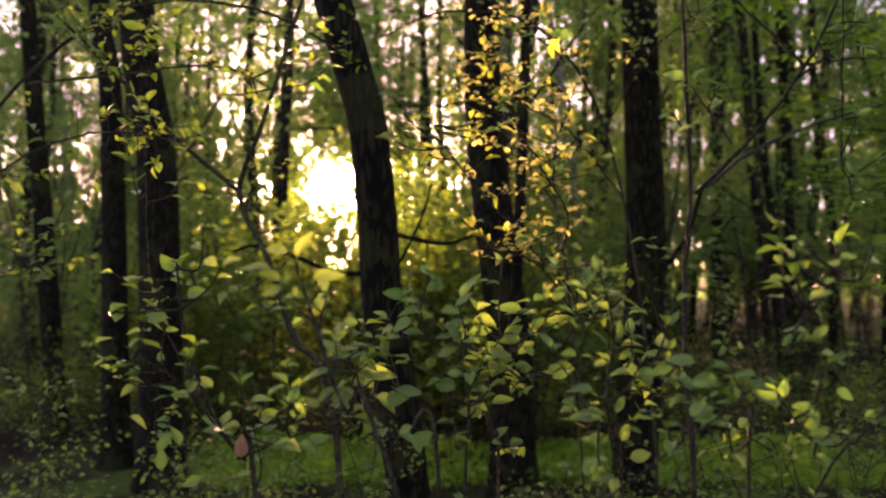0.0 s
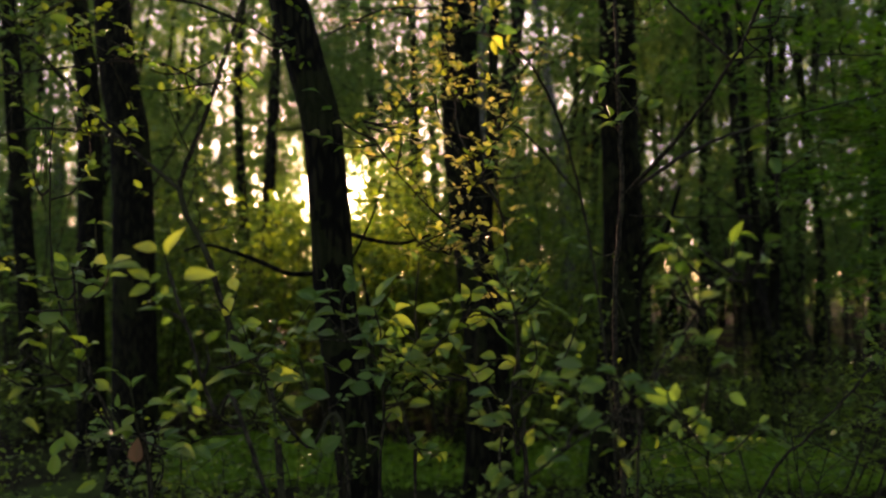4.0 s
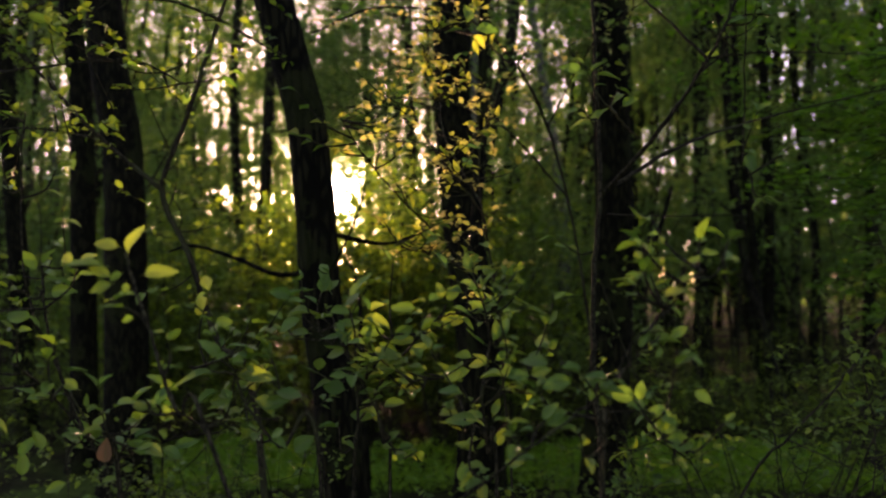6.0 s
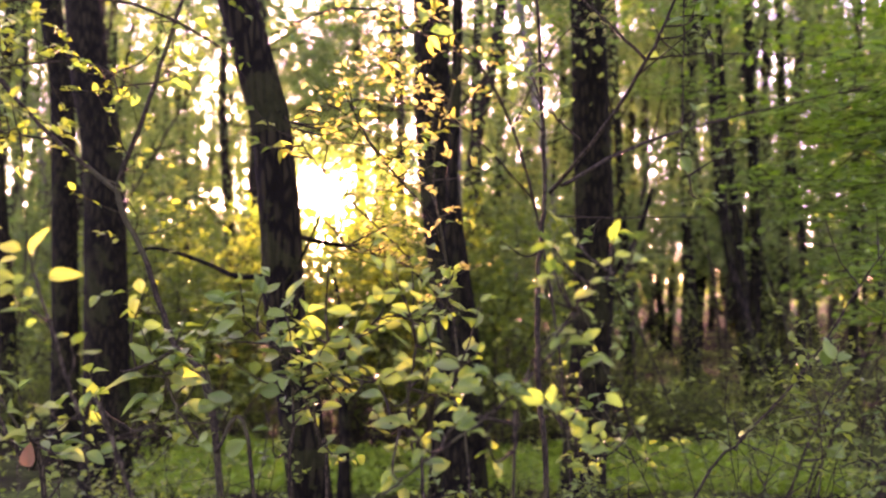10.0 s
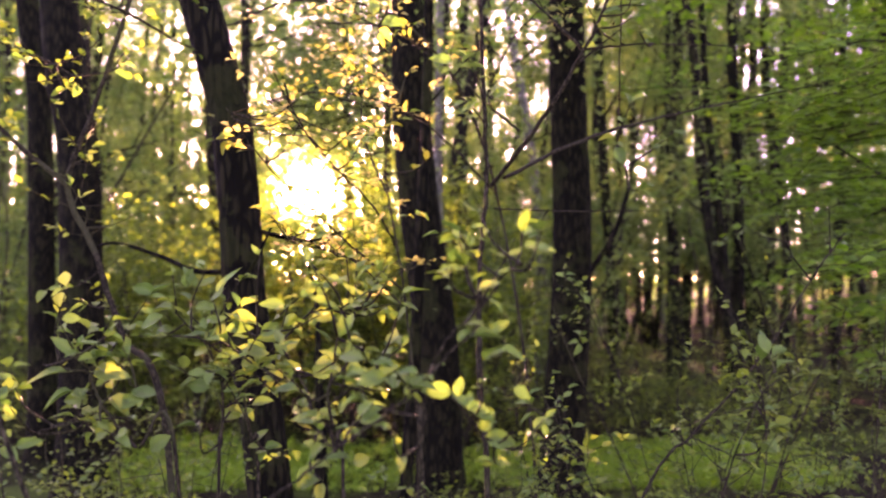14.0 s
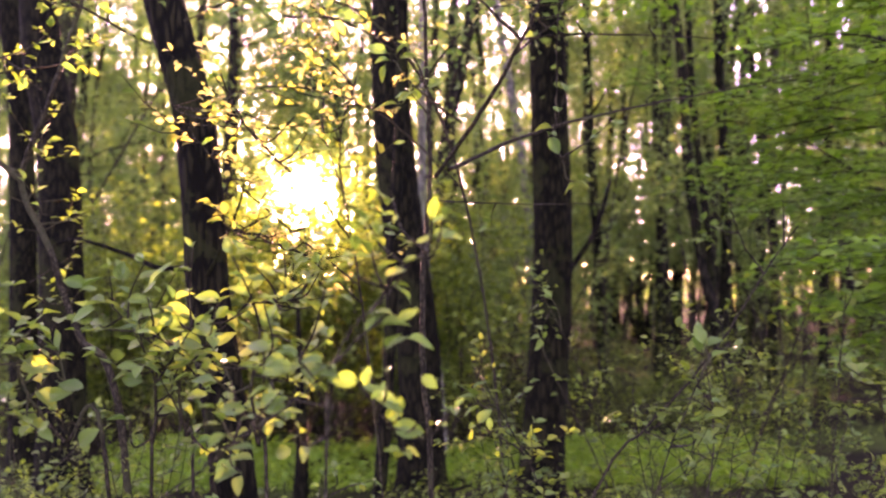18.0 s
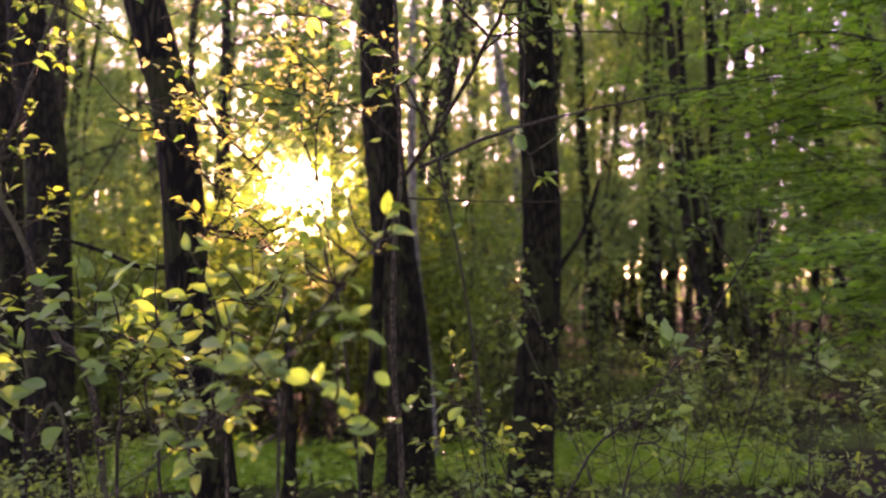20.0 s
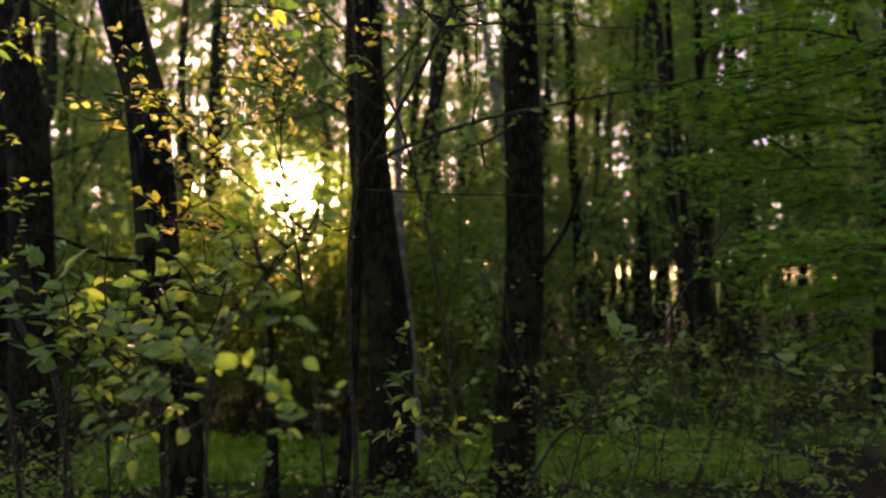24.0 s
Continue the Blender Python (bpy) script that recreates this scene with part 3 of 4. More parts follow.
for k in range(520):
    a, d = rng.uniform(0, 2 * np.pi), rng.uniform(50, 78)
    x, y, h, lean = d * np.sin(a), d * np.cos(a), rng.uniform(11, 19), rng.normal(0, 0.5, 2)
    r = rng.uniform(0.08, 0.2)
    if y > 0 and sun_lane(x, y) < 3.0:
        continue
    tubes.append(tube([(x, y, -0.2), (x + lean[0] * 0.4, y + lean[1] * 0.4, h * 0.5), (x + lean[0], y + lean[1], h)], [r, r * 0.7, r * 0.2], 6))
    clumps += [(x + rng.normal(0, 1.6), y + rng.normal(0, 1.6), z) for z in h * 1.02 * rng.uniform(0.02, 1, 44) ** 1.3]
for k in range(1500):
    a, d = rng.uniform(-0.75, 0.75), rng.uniform(34, 62)
    clumps.append((d * np.sin(a), d * np.cos(a), rng.uniform(0.2, 5.2)))
for k in range(900):
    a, d = rng.uniform(-0.72, 0.72), rng.uniform(30, 62)
    clumps.append((d * np.sin(a), d * np.cos(a), 1.6 + d * rng.uniform(0.1, 0.42)))
for k in range(260):
    y = rng.uniform(42, 66)
    clumps.append((0.33 - 0.147 * y + rng.choice((-1, 1)) * rng.uniform(1.2, 6.0), y, 1.63 + y * rng.uniform(0.03, 0.2)))
for k in range(95):
    y = rng.uniform(44, 68)
    clumps.append((0.33 - 0.147 * y + rng.uniform(-5.0, 5.0), y, 1.63 + y * rng.uniform(0.155, 0.42)))
for k in range(2200):
    a, d = rng.uniform(-0.66, 0.66), rng.uniform(22, 46)
    clumps.append((d * np.sin(a), d * np.cos(a), 0.8 + d * 0.42 * rng.uniform() ** 0.8))
for k in range(360):
    y = rng.uniform(17, 42)
    clumps.append((0.33 - 0.147 * y + rng.normal(-0.6, 0.13 * y), y, 1.0 + y * rng.uniform(0.02, 0.4)))
v, f = joined(tubes)
far_woods = new("far_woods", mesh("far_woods", v, f, FAR_BARK))
tagged(far_woods, "distant grey trunks of the wood closing the view", "woods", kind="stuff")
clumps = np.array(clumps)
clumps = clumps[(clumps[:, 1] < 0) | (gap_clear(clumps) > 0.3)]
# a brighter opening low in the wood, where the sky shows between the trunks
side, rise = (clumps[:, 0] - 0.4) / clumps[:, 1], (clumps[:, 2] - 1.62) / np.abs(clumps[:, 1])
clear = (clumps[:, 1] > 0) & (np.abs(side - 0.36) < 0.1) & (np.abs(rise - 0.07) < 0.055)
upper = (clumps[:, 1] > 0) & (np.abs(side - 0.28) < 0.12) & (np.abs(rise - 0.25) < 0.055)
keep = np.where(clear, 0.22, np.where(upper, 0.5, 1.0))
clumps = clumps[rng.uniform(0, 1, len(clumps)) < keep]
lv, lf = leaf_cloud(FAR_LEAF, clumps, 7, 0.5, 0.34, rng, 0.8)
tagged(new("far_foliage", mesh("far_foliage", lv, [lf], CROWN)), "distant green foliage of the wood", "foliage", kind="stuff")

# ---- undergrowth ----


def bush(seed, stems, height, leaf, each, label, leaves=SHRUB, template=MID_LEAF, spread=0.09, category="shrub", group="shrubs of the undergrowth", splay=0.45, even=0.6, sides=7, wide=1.0, low=0.25):
    """A shrub of several thin branching stems; its leaves sit along the side twigs, mostly level."""
    rng = np.random.default_rng(seed)
    ob = tagged(new("forest_shrub"), label, category, group)
    tips = []
    for k in range(stems):
        a, l = rng.uniform(0, 2 * np.pi), height * rng.uniform(even, 1.1)
        w = np.array([np.cos(a) * splay, np.sin(a) * splay, 1.0])
        pts = [np.array([np.cos(a) * 0.03, np.sin(a) * 0.03, -0.05])]
        for s in range(4):
            w = w + rng.normal(0, 0.16, 3)
            pts.append(pts[-1] + w / np.linalg.norm(w) * l / 4)
        path = spline(pts, 4)
        r = 0.009 * max(1.0, height / 2.4)
        tubes = [tube(path, np.linspace(r, 0.002, len(path)), 6)]
        for b in range(sides):
            i = int(rng.integers(int(len(path) * low), len(path)))
            v = rng.normal(0, 1, 3) * (1, 1, 0.5) + (0, 0, 0.3)
            v = v / np.linalg.norm(v) * rng.uniform(0.12, 0.34) * wide
            side = spline([path[i], path[i] + v * 0.5 + rng.normal(0, 0.015, 3), path[i] + v], 3)
            tubes.append(tube(side, np.linspace(0.0035, 0.0012, len(side)), 3))
            tips += [side[-1], side[4], side[2]]
        tips.append(path[-1])
        v, f = joined(tubes)
        child("stem", mesh("stem", v, f, TWIG), ob)
    lv, lf = leaf_cloud(template, np.array(tips), each, spread, leaf, rng, 0.5, 0.0, 0.55)
    child("foliage", mesh("foliage", lv, [lf], leaves), ob, "many small fresh leaves", "stuff")
    return ob


BUSHES = [bush(300 + k, 4 + k % 3, (1.0, 1.4, 0.8, 1.7, 1.2, 2.1)[k], 0.038, 6, "leafy green shrub with thin brown stems on the forest floor") for k in range(6)]
rng = np.random.default_rng(41)
spots = []
while len(spots) < 104:
    y = 2.9 + 13 * rng.uniform() ** 1.2 if len(spots) > 35 else rng.uniform(7.35, 9.3)
    if 4.4 < y < 7.3 or y < 4.4 and sum(b < 4.4 for a, b in spots) >= 7:
        continue
    x = 0.35 + rng.uniform(-0.66, 0.66) * (y + 0.6)
    if y < 3.4 and abs(x + 0.1) < 0.45 or any((x - a) ** 2 + (y - b) ** 2 < 0.1 for a, b in spots):
        continue
    if 0.12 < (x - 0.4) / y < 0.62 and y > 4.4 and rng.uniform() < 0.65:
        continue
    if (x - 0.4) / y > 0.43 and y < 8:
        continue
    spots.append((x, y))
# bushes added in the sun's lane to shade low shrubs and hide pale ground
low_spots = [(0.35 - 0.147 * y + s, y) for y, s in ((9.4, -1.1), (9.8, 0.8), (10.4, -0.2), (11, 1.1), (11.6, -0.8), (12.2, 0.3), (13, -1.2), (13.4, 0.7), (14.2, -0.3), (15, 1.0), (16, -0.9))]
low_spots += [(1.0, 3.6), (1.75, 3.5), (0.75, 4.3), (1.5, 4.3), (1.9, 7.6), (2.6, 8.0), (3.5, 7.9)]
spots += low_spots
for n, (x, y) in enumerate(spots):
    m = pose(x, y, -0.02, 0, 0, rng.uniform(0, 360)) @ Matrix.Scale(rng.uniform(0.7, 1.1), 4)
    k = int(rng.integers(6))
    if n < 6:
        BUSHES[n].matrix_basis = m
    else:
        copy_thing(BUSHES[k], m)
# a hedge of taller bushes along the clearing's far edge, added to shade low leaves
HEDGE = [bush(350 + k, 8, 1.95, 0.06, 8, "dense upright bush at the far edge of the grassy strip, added for shade", SHRUB, FAR_LEAF, 0.12, "shrub", "bushes along the clearing", 0.22, 0.8) for k in range(3)]
for n in range(17):
    x, y = -2.9 + 0.24 * n + rng.normal(0, 0.05), rng.uniform(7.45, 8.5)
    m = pose(x, y, -0.02, 0, 0, rng.uniform(0, 360)) @ Matrix.Scale(rng.uniform(1.02, 1.2), 4)
    if n < 3:
        HEDGE[n].matrix_basis = m
    else:
        copy_thing(HEDGE[n % 3], m)

THICKETS = [bush(330 + k, 4, (2.4, 3.2, 2.8, 3.8)[k], 0.075, 11, "tall leafy thicket of young stems between the trees", CROWN, FAR_LEAF, 0.2, "shrub", "thickets in the wood") for k in range(4)]
places = []
while len(places) < 100:
    y = 8.5 + 30 * rng.uniform() ** 1.1
    x = 0.35 + rng.uniform(-0.7, 0.7) * (y + 0.6)
    if abs(x - 0.35 + 0.147 * y) < 1.7 and y < 17 or 0.2 < (x - 0.4) / y < 0.6 or any((x - a) ** 2 + (y - b) ** 2 < 0.5 for a, b in places):
        continue
    places.append((x, y))
for n, (x, y) in enumerate(places):
    m = pose(x, y, -0.02, 0, 0, rng.uniform(0, 360)) @ Matrix.Scale(rng.uniform(0.7, 1.25), 4)
    if n < 4:
        THICKETS[n].matrix_basis = m
    else:
        copy_thing(THICKETS[int(rng.integers(4))], m)

# unseen tall ones beside the camera, added to shade the right-hand side
for n, (x, y) in enumerate(((3.6, 1.0), (4.2, 2.0), (3.1, -0.3), (2.4, -1.4))):
    copy_thing(THICKETS[3], pose(x, y, -0.02, 0, 0, 80 * n) @ Matrix.Scale(1.05, 4))
# lower ones under the sun's gap
for n, (y, s) in enumerate(((12.6, -0.45), (13.4, 0.4), (14.6, -0.1), (15.6, 0.75), (16.4, -0.7), (17.5, 0.15))):
    copy_thing(THICKETS[0], pose(0.33 - 0.147 * y + s, y, -0.02, 0, 0, 70 * n) @ Matrix.Scale(0.82 + 0.05 * (n % 3), 4))


# slim saplings that fill the storey under the crowns with fine leaves
SLIM = [bush(370 + k, 2, (4.6, 5.8, 6.8, 5.2)[k], 0.062, 8, "slim leafy sapling under the crowns of the wood", CROWN, FAR_LEAF, 0.17, "tree", "saplings under the crowns", 0.12, 0.8, 24, 3.0, 0.2) for k in range(4)]
rng = np.random.default_rng(43)
places = []
while len(places) < 96:
    y = 9.5 + 19 * rng.uniform() ** 1.1
    x = 0.35 + rng.uniform(-0.68, 0.68) * (y + 0.6)
    if sun_lane(x, y) < 1.5 + 0.04 * y or abs((x - 0.4) / y - 0.36) < 0.09 and y > 12 or any((x - a) ** 2 + (y - b) ** 2 < 0.9 for a, b in places):
        continue
    places.append((x, y))
for n, (x, y) in enumerate(places):
    m = pose(x, y, -0.02, 0, 0, rng.uniform(0, 360)) @ Matrix.Scale(rng.uniform(0.8, 1.2), 4)
    if n < 4:
        SLIM[n].matrix_basis = m
    else:
        copy_thing(SLIM[int(rng.integers(4))], m)

# small-leaved shrubs in front of the grassy strip
SMALL = [bush(380 + k, 4 + k % 2, (0.85, 1.15, 0.75, 1.0)[k], 0.036, 5, "low twiggy shrub with small fresh leaves", SHRUB, MID_LEAF, 0.05, "shrub", "shrubs of the undergrowth", 0.5, 0.7, 12, 1.1, 0.3) for k in range(4)]
for n, (x, y) in enumerate(((-1.7, 2.7), (-1.25, 3.3), (-0.85, 2.75), (-0.45, 3.5), (0.2, 2.95), (0.55, 2.6), (0.7, 3.4), (1.05, 2.9), (1.3, 3.4), (1.55, 2.35), (1.75, 3.0),
                            (0.95, 4.2), (-0.9, 4.2))):
    m = pose(x, y, -0.02, 0, 0, rng.uniform(0, 360)) @ Matrix.Scale(rng.uniform(0.8, 1.1), 4)
    if n < 4:
        SMALL[n].matrix_basis = m
    else:
        copy_thing(SMALL[n % 4], m)


# ---- hornbeams with flat sprays ----


def spray(start, way, length, rng):
    """A flat spray: a twig with side twigs, leaves in two ranks."""
    way = way / np.linalg.norm(way)
    flat = np.cross(way, (0, 0, 1))
    flat /= np.linalg.norm(flat)
    path = spline([start, start + way * length * 0.5 + (0, 0, 0.03), start + way * length - (0, 0, 0.06 * length)], 5)
    main, tubes = tube(path, np.linspace(0.006, 0.0015, len(path)), 5), []
    at, ways = [], []
    for i in range(2, len(path)):
        for s in (-1, 1):
            l = length * 0.42 * (1 - 0.55 * i / len(path)) * rng.uniform(0.6, 1.1)
            d = way * 0.75 + flat * s + rng.normal(0, 0.1, 3)
            d /= np.linalg.norm(d)
            twig = spline([path[i], path[i] + d * l * 0.5, path[i] + d * l - (0, 0, 0.04 * l)], 2)
            tubes.append(tube(twig, np.linspace(0.002, 0.0008, len(twig)), 4))
            n = max(3, int(l / 0.036))
            for k in range(n):
                q = path[i] + d * l * (k + 0.5) / n
                cross = np.cross(d, (0, 0, 1)) * (1 if k % 2 else -1)
                at.append(q + rng.normal(0, 0.008, 3)), ways.append(d * 0.7 + cross + rng.normal(0, 0.15, 3))
    return main, tubes, at, ways


def hornbeam(x, y, seed, girth, height, sprays, aim, label, low=0.95):
    rng = np.random.default_rng(seed)
    ob = tagged(new("hornbeam"), label, "tree", "hornbeams")
    p = spline([(0, 0, -0.1), (0.05, 0.02, height * 0.3), (0.0, 0.05, height * 0.65), (0.1, 0, height)], 8)
    v, q, c = tube(p, np.linspace(girth, girth * 0.3, len(p)), 16, rng, 0.03)
    child("trunk", mesh("trunk", v, [q, c], BARK), ob)
    at, ways, fine = [], [], []
    for k in range(sprays):
        z = low + (2.9 - low) * (k + rng.uniform()) / sprays
        start = np.array([p[np.searchsorted(p[:, 2], z)][0], 0.0, z])
        w = np.array([aim[0] + rng.normal(0, 0.45), aim[1] + rng.normal(0, 0.45), rng.normal(0.03, 0.1)])
        w /= np.linalg.norm(w)
        l = rng.uniform(0.85, 1.5) if 2.0 < z < 2.45 else rng.uniform(0.5, 1.05)
        main, tubes, a, b = spray(start, w, l, rng)
        mains = [main]
        for s in (0.45, 0.75):
            w2 = w + rng.normal(0, 0.5, 3) * (1, 1, 0.15)
            main, t2, a2, b2 = spray(start + w * l * s + (0, 0, 0.02), w2, l * 0.6, rng)
            mains.append(main)
            tubes, a, b = tubes + t2, a + a2, b + b2
        for v, q, c in mains:
            child("branch", mesh("branch", v, [q, c], TWIG), ob)
        fine += tubes
        at += a
        ways += b
    v, f = joined(fine)
    child("fine_twig", mesh("fine_twig", v, f, TWIG), ob, "fine brown twigs of the sprays", "stuff")
    n = len(at)
    lv, lf = scatter(MID_LEAF, np.array(at), np.array(ways), rng.normal(0, 0.35, (n, 3)) + (0, -0.4, 1), 0.06 * rng.uniform(0.6, 1.25, n))
    child("foliage", mesh("foliage", lv, [lf], BEAM), ob, "flat layered sprays of deep green leaves", "stuff")
    # crown above the view, added to keep light off everything under it
    high = np.stack([rng.normal(aim[0] * 0.6, 1.0, 190), rng.normal(aim[1] * 0.6, 1.0, 190), rng.uniform(3.3, height + 0.4, 190)], -1)
    lv, lf = leaf_cloud(FAR_LEAF, high, 26, 0.2, 0.075, rng, 0.25, 0.0, 0.4)
    child("crown", mesh("crown", lv, [lf], BEAM), ob, "dense green crown added overhead to shade the sprays and the floor", "stuff")
    ob.matrix_basis = pose(x, y, 0)
    return ob


hornbeam(3.5, 4.3, 51, 0.05, 5.5, 15, (-0.85, -0.25), "young hornbeam with flat layered sprays of green leaves", 1.3)
hornbeam(4.7, 6.2, 52, 0.06, 6.5, 14, (-0.9, -0.2), "young hornbeam with flat layered sprays of green leaves", 1.3)
hornbeam(2.95, 3.05, 53, 0.035, 4.2, 10, (-0.75, 0.1), "small hornbeam with flat layered sprays of green leaves", 1.4)

# ---- grass and herbs ----
rng = np.random.default_rng(61)
n = 60000
y = 6.05 + 1.5 * rng.uniform(0, 1, n)
x = 0.35 + rng.uniform(-0.68, 0.68, n) * (y + 0.6)
keep = (np.sin(0.9 * x + 1.3) * np.sin(0.7 * y) + rng.normal(0, 0.35, n)) > -0.45
keep &= np.abs(x - 0.85) < 2.65 + rng.normal(0, 0.2, n)
x, y = x[keep], y[keep]
n = len(x)
base = np.stack([x, y, swell(x, y) - 0.01], -1)
lean = rng.normal(0, 0.35, (n, 3)) * (1, 1, 0) + (0, 0, 1)
h = rng.uniform(0.04, 0.12, n)
blade = (np.array([(0, 0.035, 0), (0, -0.035, 0), (0.55, 0.03, 0.05), (0.55, -0.03, 0.05), (1, 0, 0.22)]), np.array([(0, 1, 3), (0, 3, 2), (2, 3, 4)]))
gv, gf = scatter(blade, base, lean, rng.normal(0, 1, (n, 3)) * (1, 1, 0.1), h)
tagged(new("grass", mesh("grass", gv, [gf], GRASS)), "bright green grass tufts on the forest floor", "grass", kind="stuff")
n = 2400
y = 6.05 + 1.5 * rng.uniform(0, 1, n)
x = 0.35 + rng.uniform(-0.68, 0.68, n) * (y + 0.6)
x = np.clip(x, -1.6, 3.4) + rng.normal(0, 0.25, n)
tufts = np.stack([x, y, swell(x, y) + rng.uniform(0.02, 0.09, n)], -1)
gv, gf = leaf_cloud(MID_LEAF, tufts, 6, 0.07, 0.055, rng, 0.4, 0.0, 0.4)
tagged(new("herbs", mesh("herbs", gv, [gf], GRASS)), "bright leafy herbs growing in the grass", "herbs", kind="stuff")
n = 4600
y = 3.0 + 11 * rng.uniform(0, 1, n) ** 1.1
y = np.where((y > 5.3) & (y < 7.3), y + 2.0, y)
x = 0.35 + rng.uniform(-0.68, 0.6, n) * (y + 0.6)
base = np.stack([x, y, swell(x, y) + rng.gamma(2.0, 0.06, n)], -1)
gv, gf = scatter(MID_LEAF, base, rng.normal(0, 1, (n, 3)) * (1, 1, 0.3), rng.normal(0, 0.35, (n, 3)) + (0, 0, 1), rng.uniform(0.03, 0.07, n))
tagged(new("herbs", mesh("herbs", gv, [gf], SHRUB)), "low leafy herbs between the trees", "herbs", kind="stuff")

# ---- the nearest shrubs, leaf by leaf ----
BLADES = []
for k, (w, fo, be, tw) in enumerate(((0.62, 0.5, 0.2, 0.15), (0.54, 0.65, 0.32, -0.2), (0.7, 0.35, 0.15, 0.1), (0.48, 0.5, 0.42, 0.25), (0.64, 0.8, 0.2, -0.15), (0.58, 0.3, -0.2, 0.35))):
    BLADES.append(leaf_template(6, 4, w, fo, be, tw))


def stalked(mat, k):
    """A blade with its little stalk."""
    v, q, uv = BLADES[k]
    s, sq, st = tube([(-0.16, 0, 0.02), (-0.05, 0, 0.01), (0.12, 0, -0.004)], [0.014, 0.012, 0.008], 3)
    return mesh("leaf", np.vstack([v, s]), [np.vstack([q, sq + len(v)]), st + len(v)], mat, np.vstack([uv, np.full((len(s), 2), 0.5)]))


LEAF = {m: [stalked(m, k) for k in range(6)] for m in (YOUNG, DULL, BROWN, SUN_GILT)}


def put_leaf(parent, at, way, up, size, mat, rng):
    ob = new("leaf", LEAF[mat][int(rng.integers(6))])
    x = Vector(way).normalized()
    y = Vector(up).cross(x).normalized()
    z = x.cross(y)
    ob.parent = parent
    ob.matrix_basis = Matrix.Translation(Vector(at) + x * size * 0.16) @ Matrix((x, y, z)).transposed().to_4x4() @ Matrix.Scale(size, 4)
    return ob


def near_shrub(name, label, stems, leaves, seed, mat=YOUNG, extra=0, sprigs=0, size=0.036, twig=0.16, some=0.3, lower=0.45, fine=0, foliage=SHRUB, open_face=0.5):
    """A shrub given by its stems and its plainest leaves (foot, slant in degrees, length, below nought for one that lies level); more twigs with leaves grow along the stems."""
    rng = np.random.default_rng(seed)
    ob = tagged(new(name), label, "shrub", "shrubs close by")
    foot = Vector(stems[0][1][0])
    ob.location = foot
    paths, holders = [], []
    for r, pts in stems:
        path = spline(pts, 9)
        path[1:-1] += rng.normal(0, 0.001, (len(path) - 2, 3))
        v, q, c = tube(path - np.array(foot), np.linspace(r * 0.72, max(0.0012, r * 0.3), len(path)), 9, rng, 0.04)
        holders.append(child("stem", mesh("stem", v, [q, c], TWIG), ob))
        paths.append(path)
    for x, y, z, slant, length in leaves:
        a, level = radians(slant), length < 0
        way = (math.cos(a), rng.uniform(-0.55, 0.3), math.sin(a))
        up = Vector((rng.normal(0, 0.45), -0.9, 0.4)) if rng.uniform() < open_face and not level else Vector((rng.normal(0, 0.4), -0.4, 0.9))
        near = min(range(len(paths)), key=lambda s: np.min(np.linalg.norm(paths[s] - (x, y, z), axis=1)))
        put_leaf(holders[near], Vector((x, y, z)) - foot, way, up, abs(length) * 0.88, mat if rng.uniform() > some else DULL, rng)
    for k in range(sprigs):
        path = paths[int(rng.integers(len(paths)))]
        i = int(rng.integers(int(len(path) * lower), len(path)))
        w = rng.normal(0, 1, 3) * (1, 0.9, 0.6) + (0, 0, 0.35)
        w /= np.linalg.norm(w)
        l = twig * rng.uniform(0.35, 1.05)
        side = spline([path[i], path[i] + w * l * 0.5 + rng.normal(0, 0.01, 3), path[i] + w * l + (0, 0, 0.02)], 4)
        v, q, c = tube(side - np.array(foot), np.linspace(0.0025, 0.001, len(side)), 5)
        holder = child("twig", mesh("twig", v, [q, c], TWIG), ob)
        for j in range(extra):
            at = side[-1 - j // 2 * 2] if j // 2 * 2 < len(side) else side[1]
            d = w * (1.2 if j == 0 else 0.3) + rng.normal(0, 0.8, 3) * (1, 1, 0.35) + (0, 0, 0.15)
            up = rng.normal(0, 0.32, 3) + (0, -0.3, 1)
            put_leaf(holder, Vector(at) - foot, d, up, size * rng.uniform(0.6, 1.25), mat if rng.uniform() > some else DULL, rng)
    if fine:
        tubes, at, ways = [], [], []
        for k in range(fine):
            path = paths[int(rng.integers(len(paths)))]
            p = path[int(rng.integers(int(len(path) * lower), len(path)))]
            w = rng.normal(0, 1, 3) * (1, 0.9, 0.6) + (0, 0, 0.35)
            w *= twig * rng.uniform(0.4, 1.3) / np.linalg.norm(w)
            side = spline([p, p + w * 0.5 + rng.normal(0, 0.008, 3), p + w], 3)
            tubes.append(tube(side - np.array(foot), np.linspace(0.0015, 0.0006, len(side)), 3))
            for j in range(7):
                at.append(side[-1 - j // 2] - np.array(foot) + rng.normal(0, 0.004, 3))
                ways.append(w / np.linalg.norm(w) * 0.4 + rng.normal(0, 0.8, 3) * (1, 1, 0.4))
        v, f = joined(tubes)
        child("fine_twig", mesh("fine_twig", v, f, TWIG), ob, "fine brown twigs", "stuff")
        lv, lf = scatter(MID_LEAF, np.array(at), np.array(ways), rng.normal(0, 0.4, (len(at), 3)) + (0, -0.2, 1), size * 0.72 * rng.uniform(0.55, 1.2, len(at)))
        child("foliage", mesh("foliage", lv, [lf], foliage), ob, "many small leaves on fine twigs", "stuff")
    return ob


A_STEMS = [
    (0.005, [(0.29, 1.15, 0.0), (-0.063, 1.03, 1.363), (-0.129, 1.03, 1.471), (-0.166, 1.03, 1.571), (-0.195, 1.03, 1.658), (-0.199, 1.03, 1.676)]),
]
